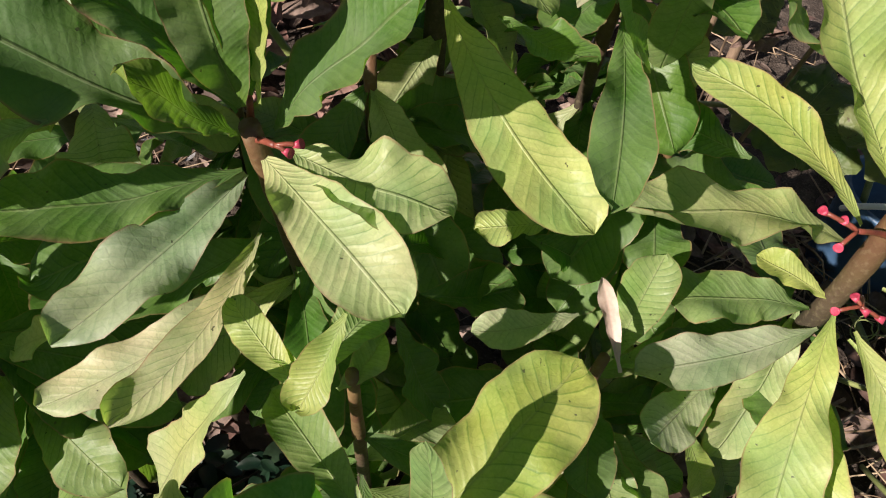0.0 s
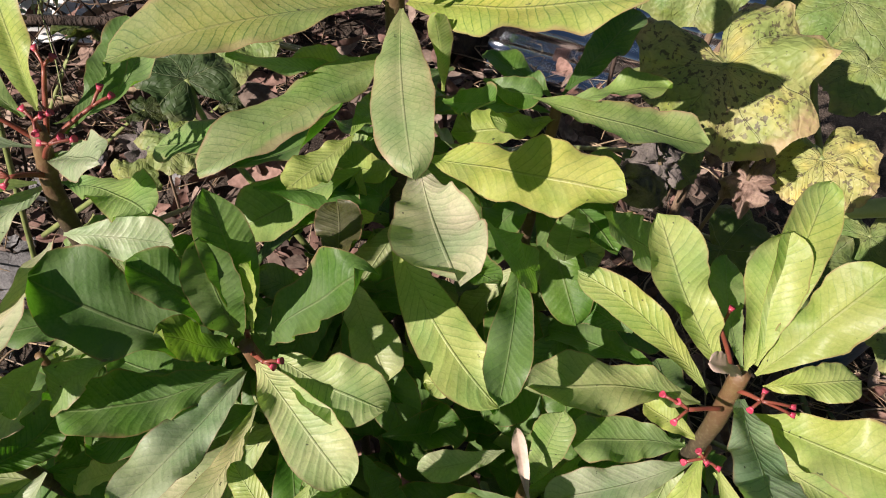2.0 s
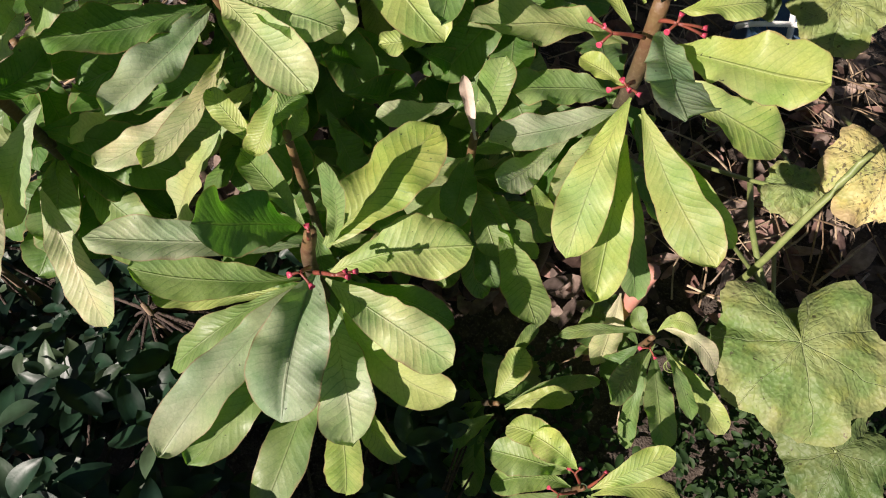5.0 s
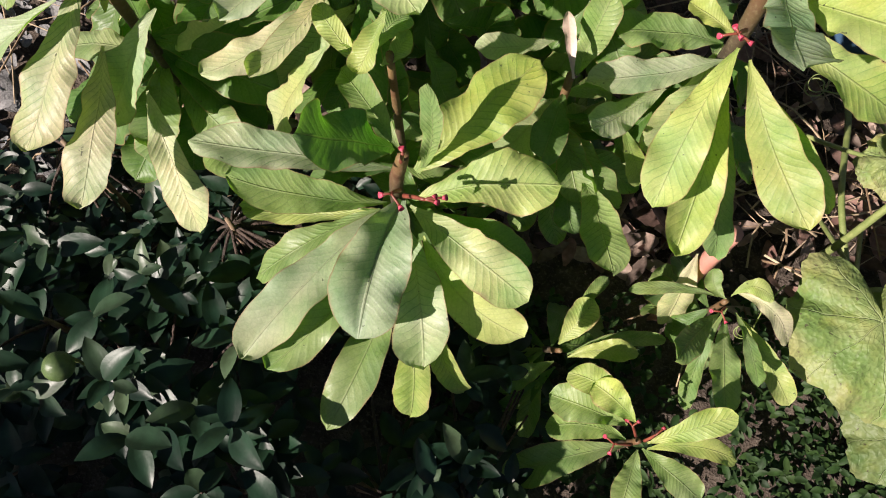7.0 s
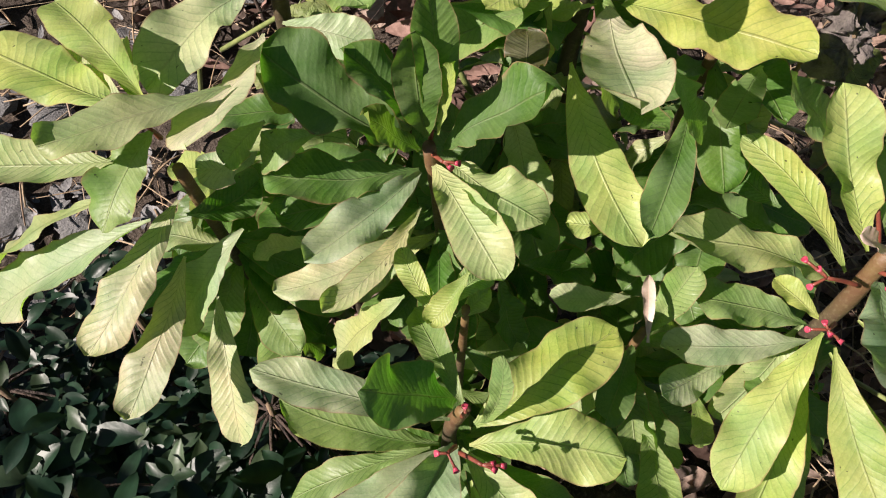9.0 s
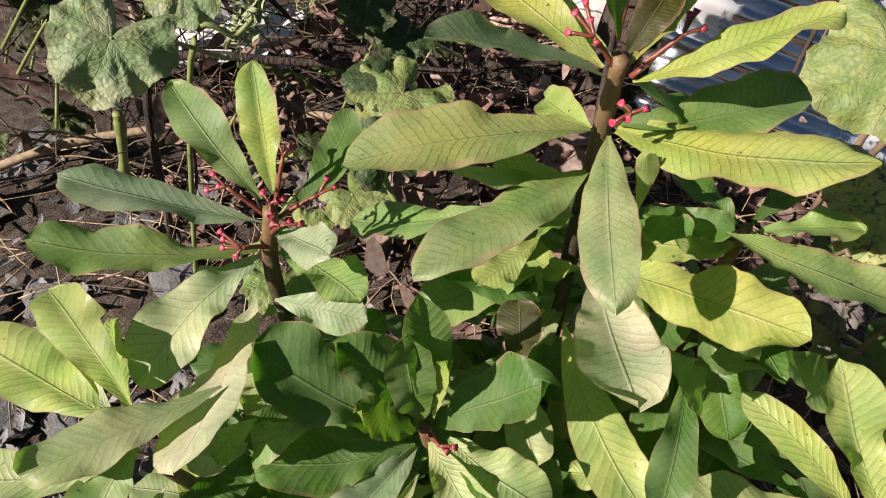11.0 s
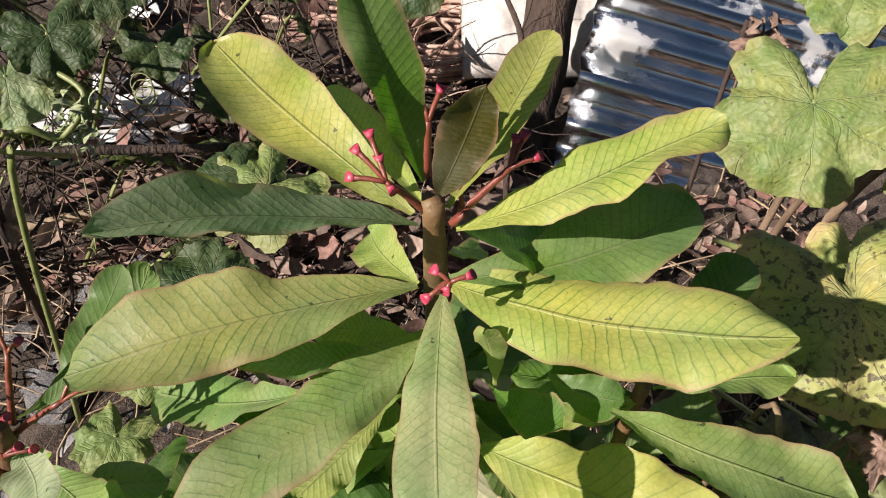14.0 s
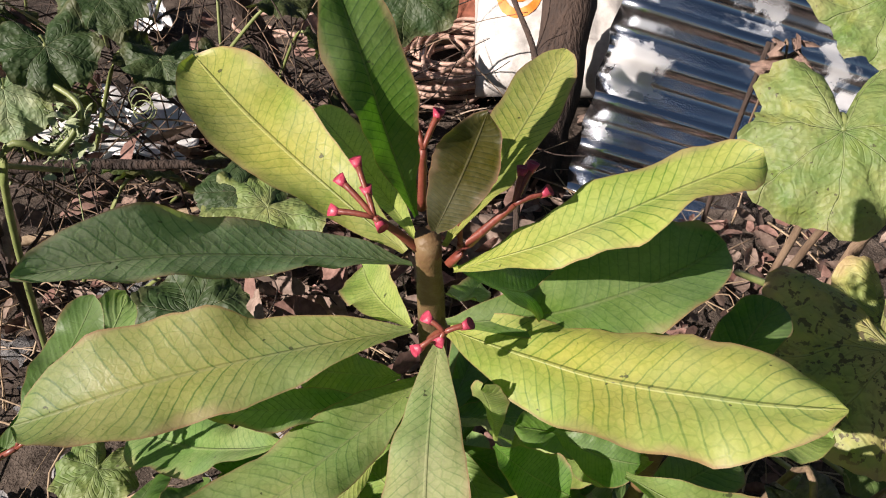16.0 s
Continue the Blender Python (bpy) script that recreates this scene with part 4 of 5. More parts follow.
leaf(shrub_n, (-0.201, 0.327, 0.601), 60, -67, 0.065, 0.031, 0.05, 0.06, 60, yellow)
leaf(shrub_n, (-0.058, 0.387, 0.618), 42, 16, 0.065, 0.037, 0.04, -0.00, -36, deep)
leaf(shrub_n, (-0.070, 0.393, 0.651), 23, -18, 0.091, 0.042, -0.00, -0.00, -4, deep)
leaf(shrub_n, (0.084, 0.365, 0.675), 24, -55, 0.081, 0.035, 0.01, 0.07, -32, green)
leaf(shrub_n, (-0.222, 0.289, 0.529), 171, -32, 0.078, 0.032, -0.06, -0.03, 4, yellow)
leaf(shrub_n, (-0.217, 0.288, 0.525), 56, -36, 0.064, 0.034, -0.20, 0.11, -40, deep)


flower_cluster(shrub_g, (0.012, 0.457, 0.804), (-0.002, 0.449, 0.825), (-0.011, 0.461, 0.838), (-0.015, 0.455, 0.834), (-0.006, 0.455, 0.831), (-0.016, 0.448, 0.826), (0.000, 0.448, 0.823))
flower_cluster(shrub_g, (0.023, 0.456, 0.800), (0.045, 0.463, 0.828), (0.046, 0.471, 0.836), (0.049, 0.473, 0.837), (0.055, 0.468, 0.831))
flower_cluster(shrub_g, (0.010, 0.468, 0.815), (0.011, 0.469, 0.842), (0.006, 0.476, 0.850), (0.014, 0.479, 0.850))
flower_cluster(shrub_g, (0.021, 0.435, 0.780), (0.028, 0.427, 0.796), (0.022, 0.429, 0.799), (0.035, 0.430, 0.798), (0.027, 0.425, 0.794), (0.020, 0.421, 0.792))
flower_cluster(shrub_g, (0.024, 0.473, 0.789), (0.026, 0.464, 0.804), (0.023, 0.470, 0.812), (0.024, 0.470, 0.811))
flower_cluster(shrub_b, (0.255, 0.321, 0.566), (0.227, 0.309, 0.580), (0.211, 0.315, 0.584), (0.221, 0.312, 0.582), (0.219, 0.302, 0.576))
flower_cluster(shrub_b, (0.259, 0.346, 0.582), (0.244, 0.355, 0.609), (0.233, 0.361, 0.613), (0.241, 0.364, 0.615), (0.250, 0.366, 0.616))
flower_cluster(shrub_b, (0.264, 0.332, 0.573), (0.273, 0.319, 0.585), (0.275, 0.324, 0.588), (0.267, 0.314, 0.582), (0.293, 0.318, 0.584), (0.293, 0.314, 0.581))
flower_cluster(shrub_b, (0.259, 0.313, 0.525), (0.249, 0.298, 0.537), (0.237, 0.295, 0.535), (0.246, 0.301, 0.539), (0.259, 0.294, 0.534), (0.251, 0.296, 0.536))
flower_cluster(shrub_c, (0.024, 0.143, 0.496), (0.021, 0.132, 0.512), (0.015, 0.130, 0.512), (0.029, 0.125, 0.508))
flower_cluster(shrub_c, (0.028, 0.140, 0.495), (0.045, 0.133, 0.510), (0.051, 0.136, 0.510), (0.058, 0.137, 0.510), (0.053, 0.133, 0.509))
flower_cluster(shrub_c, (0.022, 0.162, 0.504), (0.024, 0.160, 0.522), (0.023, 0.162, 0.523))
flower_cluster(shrub_a, (-0.054, 0.300, 0.602), (-0.039, 0.287, 0.613), (-0.034, 0.286, 0.611), (-0.030, 0.289, 0.613))
flower_cluster(shrub_a, (-0.055, 0.306, 0.606), (-0.052, 0.302, 0.624), (-0.053, 0.307, 0.628))
flower_cluster(shrub_h, (-0.196, 0.381, 0.684), (-0.219, 0.376, 0.710), (-0.229, 0.379, 0.716), (-0.231, 0.371, 0.708), (-0.224, 0.375, 0.710))
flower_cluster(shrub_h, (-0.192, 0.385, 0.687), (-0.187, 0.402, 0.726), (-0.193, 0.408, 0.733), (-0.183, 0.406, 0.729))
flower_cluster(shrub_h, (-0.190, 0.381, 0.683), (-0.158, 0.390, 0.709), (-0.155, 0.399, 0.716), (-0.149, 0.397, 0.712))
flower_cluster(shrub_h, (-0.188, 0.376, 0.692), (-0.184, 0.371, 0.710), (-0.190, 0.374, 0.715), (-0.180, 0.373, 0.712), (-0.182, 0.366, 0.706), (-0.176, 0.375, 0.713))
flower_cluster(shrub_h, (-0.186, 0.368, 0.684), (-0.174, 0.362, 0.701), (-0.179, 0.362, 0.701), (-0.162, 0.367, 0.702), (-0.169, 0.366, 0.703))
flower_cluster(shrub_h, (-0.192, 0.366, 0.670), (-0.200, 0.350, 0.682), (-0.216, 0.354, 0.689), (-0.202, 0.346, 0.679), (-0.212, 0.347, 0.682), (-0.213, 0.351, 0.686))
flower_cluster(shrub_e, (0.290, 0.052, 0.184), (0.280, 0.058, 0.207), (0.274, 0.062, 0.209), (0.285, 0.063, 0.209))
flower_cluster(shrub_e, (0.300, 0.049, 0.182), (0.306, 0.054, 0.203), (0.313, 0.062, 0.205), (0.319, 0.057, 0.203))
flower_cluster(shrub_e, (0.287, 0.043, 0.181), (0.264, 0.037, 0.201), (0.254, 0.042, 0.204), (0.261, 0.028, 0.198))
flower_cluster(shrub_d, (0.380, 0.217, 0.181), (0.370, 0.205, 0.197), (0.360, 0.204, 0.197), (0.377, 0.196, 0.192))
flower_cluster(shrub_f, (-0.215, 0.232, 0.625), (-0.213, 0.225, 0.642), (-0.217, 0.227, 0.644), (-0.214, 0.226, 0.643))
flower_cluster(shrub_f, (-0.265, 0.266, 0.595), (-0.274, 0.258, 0.614), (-0.292, 0.262, 0.619), (-0.287, 0.259, 0.616))



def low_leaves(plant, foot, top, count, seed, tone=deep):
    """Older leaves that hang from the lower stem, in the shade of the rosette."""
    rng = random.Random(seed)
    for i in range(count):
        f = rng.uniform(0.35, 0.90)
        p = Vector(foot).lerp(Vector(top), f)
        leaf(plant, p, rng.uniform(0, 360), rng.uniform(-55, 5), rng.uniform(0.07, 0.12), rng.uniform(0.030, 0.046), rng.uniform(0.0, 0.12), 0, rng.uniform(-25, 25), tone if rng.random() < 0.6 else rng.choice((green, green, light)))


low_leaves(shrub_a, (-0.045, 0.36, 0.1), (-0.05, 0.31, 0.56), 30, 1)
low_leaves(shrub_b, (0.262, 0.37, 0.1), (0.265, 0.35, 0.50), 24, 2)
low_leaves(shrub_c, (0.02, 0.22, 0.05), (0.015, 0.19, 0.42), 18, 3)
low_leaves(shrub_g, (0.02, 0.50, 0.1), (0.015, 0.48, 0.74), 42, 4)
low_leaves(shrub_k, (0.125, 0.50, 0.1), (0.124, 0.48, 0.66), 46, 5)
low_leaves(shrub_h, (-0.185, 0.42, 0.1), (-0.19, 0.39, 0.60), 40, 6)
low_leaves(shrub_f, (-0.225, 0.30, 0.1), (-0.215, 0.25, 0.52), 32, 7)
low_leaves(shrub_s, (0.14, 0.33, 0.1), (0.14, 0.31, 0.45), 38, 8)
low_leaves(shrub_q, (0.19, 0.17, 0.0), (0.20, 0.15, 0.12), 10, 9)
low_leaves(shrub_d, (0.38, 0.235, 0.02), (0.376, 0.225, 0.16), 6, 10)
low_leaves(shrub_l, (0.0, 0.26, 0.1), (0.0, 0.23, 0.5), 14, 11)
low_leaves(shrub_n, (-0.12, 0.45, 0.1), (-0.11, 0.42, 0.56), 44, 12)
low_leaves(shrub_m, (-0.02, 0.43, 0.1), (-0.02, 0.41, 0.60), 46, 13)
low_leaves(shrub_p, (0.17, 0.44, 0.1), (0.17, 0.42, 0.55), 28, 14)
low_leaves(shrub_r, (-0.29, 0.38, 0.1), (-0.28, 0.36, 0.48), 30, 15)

# ---- gourd vine ----


def gourd_mesh(size, seed, lobes=0.03, crumple=1.0, material=None):
    """A heart-shaped leaf with shallow lobes, a notch at its stalk, raised veins and a ruffled edge."""
    rng = random.Random(seed)
    ph = [rng.uniform(0, 6.28) for _ in range(5)]
    rings, seg = 11, 84
    fold = rng.uniform(0.0, 0.38)
    verts, uvs, faces = [(0, 0, 0)], [(0.5, 0.5)], []
    for i in range(1, rings + 1):
        q = i / rings
        for k in range(seg):
            th = -math.pi + 2 * math.pi * k / seg
            off = abs(abs(th) - math.pi)
            r = 0.53 + lobes * 0.4 * math.cos(5 * th + 0.25 * math.sin(ph[0])) + 0.006 * math.sin(41 * th + ph[1]) + 0.13 * noise.noise((2.1 * math.cos(th), 2.1 * math.sin(th), seed * 1.7)) + 0.045 * noise.noise((6 * math.cos(th), 6 * math.sin(th), seed * 2.3))
            r *= 0.72 + 0.28 * math.cos(th / 2) + 0.16 * math.exp(-((off - 0.75) / 0.45) ** 2)
            r *= 1 - 0.82 * math.exp(-(off / 0.27) ** 2)
            x, y = q * r * math.cos(th), q * r * math.sin(th)
            spoke = abs((th * 7 / (2 * math.pi) + 0.5) % 1 - 0.5)
            z = 0.075 * crumple * q * noise.noise((x * 6 + seed, y * 6, 0.5)) + 0.028 * crumple * q * noise.noise((x * 24 + seed, y * 24, 1.5)) - 0.13 * q * q + 0.05 * q * min(spoke, 0.25) + 0.035 * q ** 3 * math.sin(7 * th + ph[3]) + 0.02 * q ** 4 * math.sin(15 * th + ph[4])
            z += fold * abs(y)
            uvs.append((0.5 + x, 0.5 + y))
            if crumple > 2:
                x, y = x * (0.62 + 0.5 * noise.noise((x * 5, y * 5, seed))), y * (0.55 + 0.5 * noise.noise((x * 5, y * 5, seed + 3)))
            verts.append((x * size, y * size, z * size))
    for k in range(seg):
        faces.append((0, 1 + k, 1 + (k + 1) % seg))
    for i in range(rings - 1):
        for k in range(seg):
            a, b = 1 + i * seg + k, 1 + i * seg + (k + 1) % seg
            faces.append((a, a + seg, b + seg, b))
    return mesh_from("gourd_leaf", verts, faces, uvs, material or GOURD)


gourd = thing("gourd_vine", (0.62, 0.75, 0.0), "trailing gourd vine with broad lobed leaves, some yellow and spotted", "vine")
gourds = [0]


def gourd_leaf(joint, az, el, roll, size, tone, lobes=0.03, crumple=1.0):
    """One broad leaf of the vine on its hairy stalk."""
    gourds[0] += 1
    m = Matrix.Translation(-gourd.location) @ axes(joint, az, el, roll)
    ob = part("leaf", gourd_mesh(size, 500 + gourds[0], lobes, crumple), gourd, m)
    ob.color = tone
    d = m.to_3x3() @ Vector((-0.55, 0, -0.2))
    p = m.translation
    drop = Vector((p.x + 0.3 * d.x, p.y + 0.3 * d.y + 0.04, max(-gourd.location.z + 0.02, p.z - 0.16)))
    part("leaf_stalk", tube([p, p + d * 0.07 + Vector((0, 0, -0.02)), drop], 0.0024, 0.0034, 5, 7, VINE), ob, m.inverted())


gourd_leaf((0.536, 0.218, 0.222), -87, -8, -13, 0.191, fresh)
gourd_leaf((0.646, 0.429, 0.269), -113, -14, -7, 0.135, yellowing)
gourd_leaf((0.592, 0.458, 0.170), -106, -15, -8, 0.083, fresh)
gourd_leaf((0.586, 0.109, 0.171), -70, 0, -16, 0.121, half_shade)
gourd_leaf((0.262, 0.577, 0.659), -75, -19, -17, 0.148, spotted)
gourd_leaf((0.350, 0.534, 0.610), -92, -20, -15, 0.088, yellowing)
gourd_leaf((0.291, 0.853, 0.628), -91, -35, -11, 0.169, fresh)
gourd_leaf((0.476, 0.873, 0.568), -118, -23, -1, 0.163, fresh)
gourd_leaf((0.372, 1.087, 0.651), -112, -26, 1, 0.151, fresh)
gourd_leaf((0.461, 0.737, 0.571), -111, -21, -6, 0.096, fresh)
gourd_leaf((-0.514, 0.624, 0.616), -92, -27, 26, 0.129, dusty)
gourd_leaf((-0.577, 0.846, 0.558), -61, -31, 5, 0.114, dusty)
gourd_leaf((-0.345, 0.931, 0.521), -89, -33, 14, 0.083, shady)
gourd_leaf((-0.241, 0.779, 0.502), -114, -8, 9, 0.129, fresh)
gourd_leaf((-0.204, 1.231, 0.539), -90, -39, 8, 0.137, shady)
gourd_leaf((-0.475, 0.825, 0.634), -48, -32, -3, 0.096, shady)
gourd_leaf((0.492, 0.618, 0.445), -99, -20, -8, 0.108, fresh)
gourd_leaf((0.484, 0.477, 0.474), -98, -17, -10, 0.100, fresh)
gourd_leaf((0.519, 0.898, 0.546), -111, -32, -4, 0.115, fresh)
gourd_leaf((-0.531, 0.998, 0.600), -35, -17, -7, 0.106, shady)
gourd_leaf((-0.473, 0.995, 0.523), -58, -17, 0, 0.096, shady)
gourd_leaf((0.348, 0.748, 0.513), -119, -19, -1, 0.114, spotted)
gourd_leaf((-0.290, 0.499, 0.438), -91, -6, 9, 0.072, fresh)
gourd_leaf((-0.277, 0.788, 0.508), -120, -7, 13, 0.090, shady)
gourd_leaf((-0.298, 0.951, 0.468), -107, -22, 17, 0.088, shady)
gourd_leaf((0.535, 0.263, 0.156), -122, -12, -6, 0.102, half_shade)
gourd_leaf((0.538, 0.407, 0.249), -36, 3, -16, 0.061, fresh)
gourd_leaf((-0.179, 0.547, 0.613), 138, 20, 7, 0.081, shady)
gourd_leaf((-0.227, 0.583, 0.509), -36, -12, -6, 0.072, fresh)
gourd_leaf((-0.263, 0.539, 0.489), 3, -7, -13, 0.054, fresh)
gourd_leaf((0.349, 0.615, 0.405), -58, -7, -15, 0.118, half_shade)
gourd_leaf((0.419, 0.563, 0.435), -67, -7, -15, 0.109, half_shade)
gourd_leaf((0.277, 0.695, 0.463), -49, -8, -16, 0.083, half_shade)



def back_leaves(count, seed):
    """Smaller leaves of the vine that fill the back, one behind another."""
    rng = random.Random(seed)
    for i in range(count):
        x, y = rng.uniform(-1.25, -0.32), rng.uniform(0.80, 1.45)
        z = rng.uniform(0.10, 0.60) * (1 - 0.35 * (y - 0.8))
        # k darkens each blade, which puts the shade of the back into its colour
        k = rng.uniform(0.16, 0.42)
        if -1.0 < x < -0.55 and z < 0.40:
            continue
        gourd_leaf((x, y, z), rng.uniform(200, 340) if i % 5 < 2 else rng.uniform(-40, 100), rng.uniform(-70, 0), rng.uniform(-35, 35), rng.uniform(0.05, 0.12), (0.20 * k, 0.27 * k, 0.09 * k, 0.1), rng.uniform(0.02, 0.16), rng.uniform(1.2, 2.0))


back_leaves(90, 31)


def dry_leaf(joint, az, el, roll, size, seed, material, label):
    """A withered leaf of the vine, shrunk and crumpled on its stalk."""
    m = Matrix.Translation(-gourd.location) @ axes(joint, az, el, roll)
    ob = part("withered_leaf", gourd_mesh(size, seed, 0.12, 4.5, material), gourd, m, label)
    p, d = m.translation, m.to_3x3() @ Vector((-0.5, 0, -0.3))
    part("leaf_stalk", tube([p, p + d * 0.06, Vector((p.x - 0.01, p.y + 0.05, p.z - 0.20))], 0.0016, 0.0022, 5, 6, TWIG), ob, m.inverted())


dry_leaf((0.196, 0.440, 0.668), -80, -55, 10, 0.085, 3, GREYLEAF, "withered grey-brown leaf")
dry_leaf((0.292, 0.515, 0.596), -100, -50, -20, 0.070, 7, TANLEAF, "withered pinkish leaf")
dry_leaf((0.336, 1.25, 0.47), -90, -60, 15, 0.13, 9, TANLEAF, "withered brown leaf")
dry_leaf((0.42, 0.95, 0.30), -70, -40, 30, 0.14, 12, TANLEAF, "withered pinkish leaf")
dry_leaf((-0.36, 0.72, 0.36), -100, -50, 0, 0.11, 15, GREYLEAF, "withered grey-brown leaf")
dry_leaf((-0.46, 0.86, 0.38), -60, -60, 25, 0.12, 18, TANLEAF, "withered brown leaf")

# vines, tendrils and dry branches


def runner(name, points, r0, r1, material, label, category, group=""):
    """A vine, branch or pole that stands by itself."""
    p0 = Vector(points[0])
    ob = new(name, tube([Vector(p) - p0 for p in points], r0, r1, 6, 9, material, 0.08, int(1e3 * abs(points[0][0])), name))
    ob.location = p0
    return tagged(ob, label, category, group)


part("vine_stem", tube([Vector(p) - gourd.location for p in ((-0.62, 0.70, 0.0), (-0.50, 0.725, 0.531), (-0.445, 0.754, 0.559), (-0.43, 0.789, 0.594), (-0.51, 0.808, 0.62))], 0.0042, 0.003, 8, 9, VINE), gourd)
part("vine_stem", tube([Vector(p) - gourd.location for p in ((0.62, 0.75, 0.0), (0.60, 0.60, 0.05), (0.56, 0.42, 0.10), (0.60, 0.25, 0.06), (0.66, 0.05, 0.02))], 0.005, 0.004, 8, 9, VINE), gourd)
part("vine_stem", tube([Vector(p) - gourd.location for p in ((0.62, 0.75, 0.0), (0.55, 0.80, 0.30), (0.47, 0.86, 0.50), (0.60, 1.0, 0.56), (0.70, 1.15, 0.50))], 0.005, 0.0035, 8, 9, VINE), gourd)
part("vine_stem", tube([Vector(p) - gourd.location for p in ((0.545, 0.36, 0.03), (0.53, 0.34, 0.14), (0.545, 0.36, 0.26), (0.58, 0.40, 0.34))], 0.0055, 0.004, 6, 9, VINE), gourd)


def tendril(points, coils, r):
    """A thin tendril that ends in a coil."""
    pts = [Vector(p) - gourd.location for p in points]
    end = pts[-1]
    for i in range(1, int(coils * 8)):
        w = i * math.pi / 4
        pts.append(end + Vector((r * math.cos(w) - r, r * math.sin(w) * 0.6, r * math.sin(w) * 0.8 + 0.004 * i / 4)))
    part("tendril", tube(pts, 0.0009, 0.0005, 2, 5, VINE), gourd)


tendril([(-0.455, 0.775, 0.57), (-0.467, 0.786, 0.521), (-0.44, 0.737, 0.468), (-0.428, 0.705, 0.434)], 0.5, 0.006)
tendril([(-0.44, 0.78, 0.58), (-0.40, 0.80, 0.55), (-0.37, 0.82, 0.57)], 3, 0.012)
tendril([(0.44, 0.25, 0.20), (0.42, 0.22, 0.19), (0.41, 0.19, 0.18)], 2, 0.010)
tendril([(0.50, 0.45, 0.27), (0.47, 0.46, 0.28), (0.45, 0.47, 0.27)], 2, 0.012)

runner("dry_branch", [(0.46, 1.30, 0.0), (0.48, 1.28, 0.40), (0.499, 1.254, 0.603), (0.537, 1.203, 0.547), (0.595, 1.119, 0.529), (0.70, 1.05, 0.50)], 0.007, 0.005, TWIG, "bent dry branch in front of the iron sheet", "branch", "dry branches")
runner("dry_branch", [(0.44, 1.02, 0.0), (0.466, 1.084, 0.30), (0.50, 1.05, 0.47), (0.569, 1.036, 0.589), (0.66, 1.0, 0.70)], 0.010, 0.007, TWIG, "grey dry branch leaning beside the gourd leaves", "branch", "dry branches")
runner("dry_branch", [(0.40, 1.15, 0.0), (0.43, 1.12, 0.30), (0.466, 1.084, 0.426), (0.574, 1.088, 0.498), (0.70, 1.10, 0.53)], 0.006, 0.005, TWIG, "thin dry branch behind the gourd leaves", "branch", "dry branches")
runner("dry_branch", [(0.03, 0.98, 0.0), (0.0, 1.02, 0.30), (-0.007, 1.086, 0.45), (-0.011, 1.185, 0.482), (-0.068, 1.299, 0.531), (-0.10, 1.42, 0.60)], 0.005, 0.004, BARK, "dark thin branch behind the tall shrub", "branch", "dry branches")
runner("dry_branch", [(-0.75, 0.83, 0.0), (-0.70, 0.85, 0.36), (-0.633, 0.881, 0.41), (-0.501, 0.939, 0.392), (-0.361, 0.997, 0.374), (-0.22, 1.05, 0.36)], 0.008, 0.006, BARK, "dark branch lying across the vines", "branch", "dry branches")
runner("dry_branch", [(-0.60, 1.58, 0.0), (-0.62, 1.56, 0.20), (-0.66, 1.53, 0.37), (-0.72, 1.50, 0.62)], 0.030, 0.022, BARK, "thick dark branch among the vines", "branch", "dry branches")
runner("dry_branch", [(-0.78, 1.30, 0.0), (-0.70, 1.25, 0.18), (-0.56, 1.22, 0.24), (-0.40, 1.25, 0.22)], 0.012, 0.008, BARK, "dark fallen branch over the litter", "branch", "dry branches")
runner("stake", [(-1.09, 1.287, 0.0), (-1.075, 1.30, 0.25), (-1.06, 1.31, 0.62)], 0.013, 0.012, CHIPS, "pale bamboo stake standing among vines", "stake", "stakes")
runner("stake", [(0.353, 0.262, 0.0), (0.352, 0.263, 0.14), (0.350, 0.264, 0.28)], 0.010, 0.010, PINK, "faded pink stake standing in the soil", "stake", "stakes")
runner("stake", [(0.325, 1.36, 0.0), (0.33, 1.375, 0.25), (0.342, 1.40, 0.43)], 0.005, 0.004, BARK, "thin stick standing before the iron sheet", "stake", "stakes")
runner("stake", [(-1.36, 0.65, 0.0), (-1.084, 0.861, 0.09), (-0.954, 0.965, 0.10), (-0.645, 1.139, 0.10), (-0.50, 1.18, 0.09), (-0.34, 1.22, 0.0)], 0.010, 0.008, CHIPS, "pale bamboo pole lying across the litter", "pole")
part("gourd_fruit", tube([Vector(p) - gourd.location for p in ((-0.729, 0.80, 0.335), (-0.732, 0.80, 0.315), (-0.750, 0.80, 0.25), (-0.772, 0.80, 0.18), (-0.780, 0.80, 0.162))], 0.009, 0.008, 6, 12, VINE, 0.16, 4, "gourd_fruit"), gourd, None, "slender ridged green fruit")


part("gourd_fruit", tube([Vector(p) - gourd.location for p in ((0.449, 0.62, 0.474), (0.453, 0.62, 0.477), (0.480, 0.62, 0.486), (0.56, 0.62, 0.508), (0.66, 0.63, 0.52))], 0.0055, 0.0150, 6, 14, FRUIT, 0.03, 4, "gourd_fruit"), gourd, None, "smooth pale green young fruit")
runner("pipe", [(0.637, 0.735, 0.0), (0.637, 0.735, 0.12), (0.614, 0.738, 0.20), (0.589, 0.741, 0.26)], 0.0045, 0.0045, WHITE, "bent white plastic pipe standing beside the bucket", "pipe")


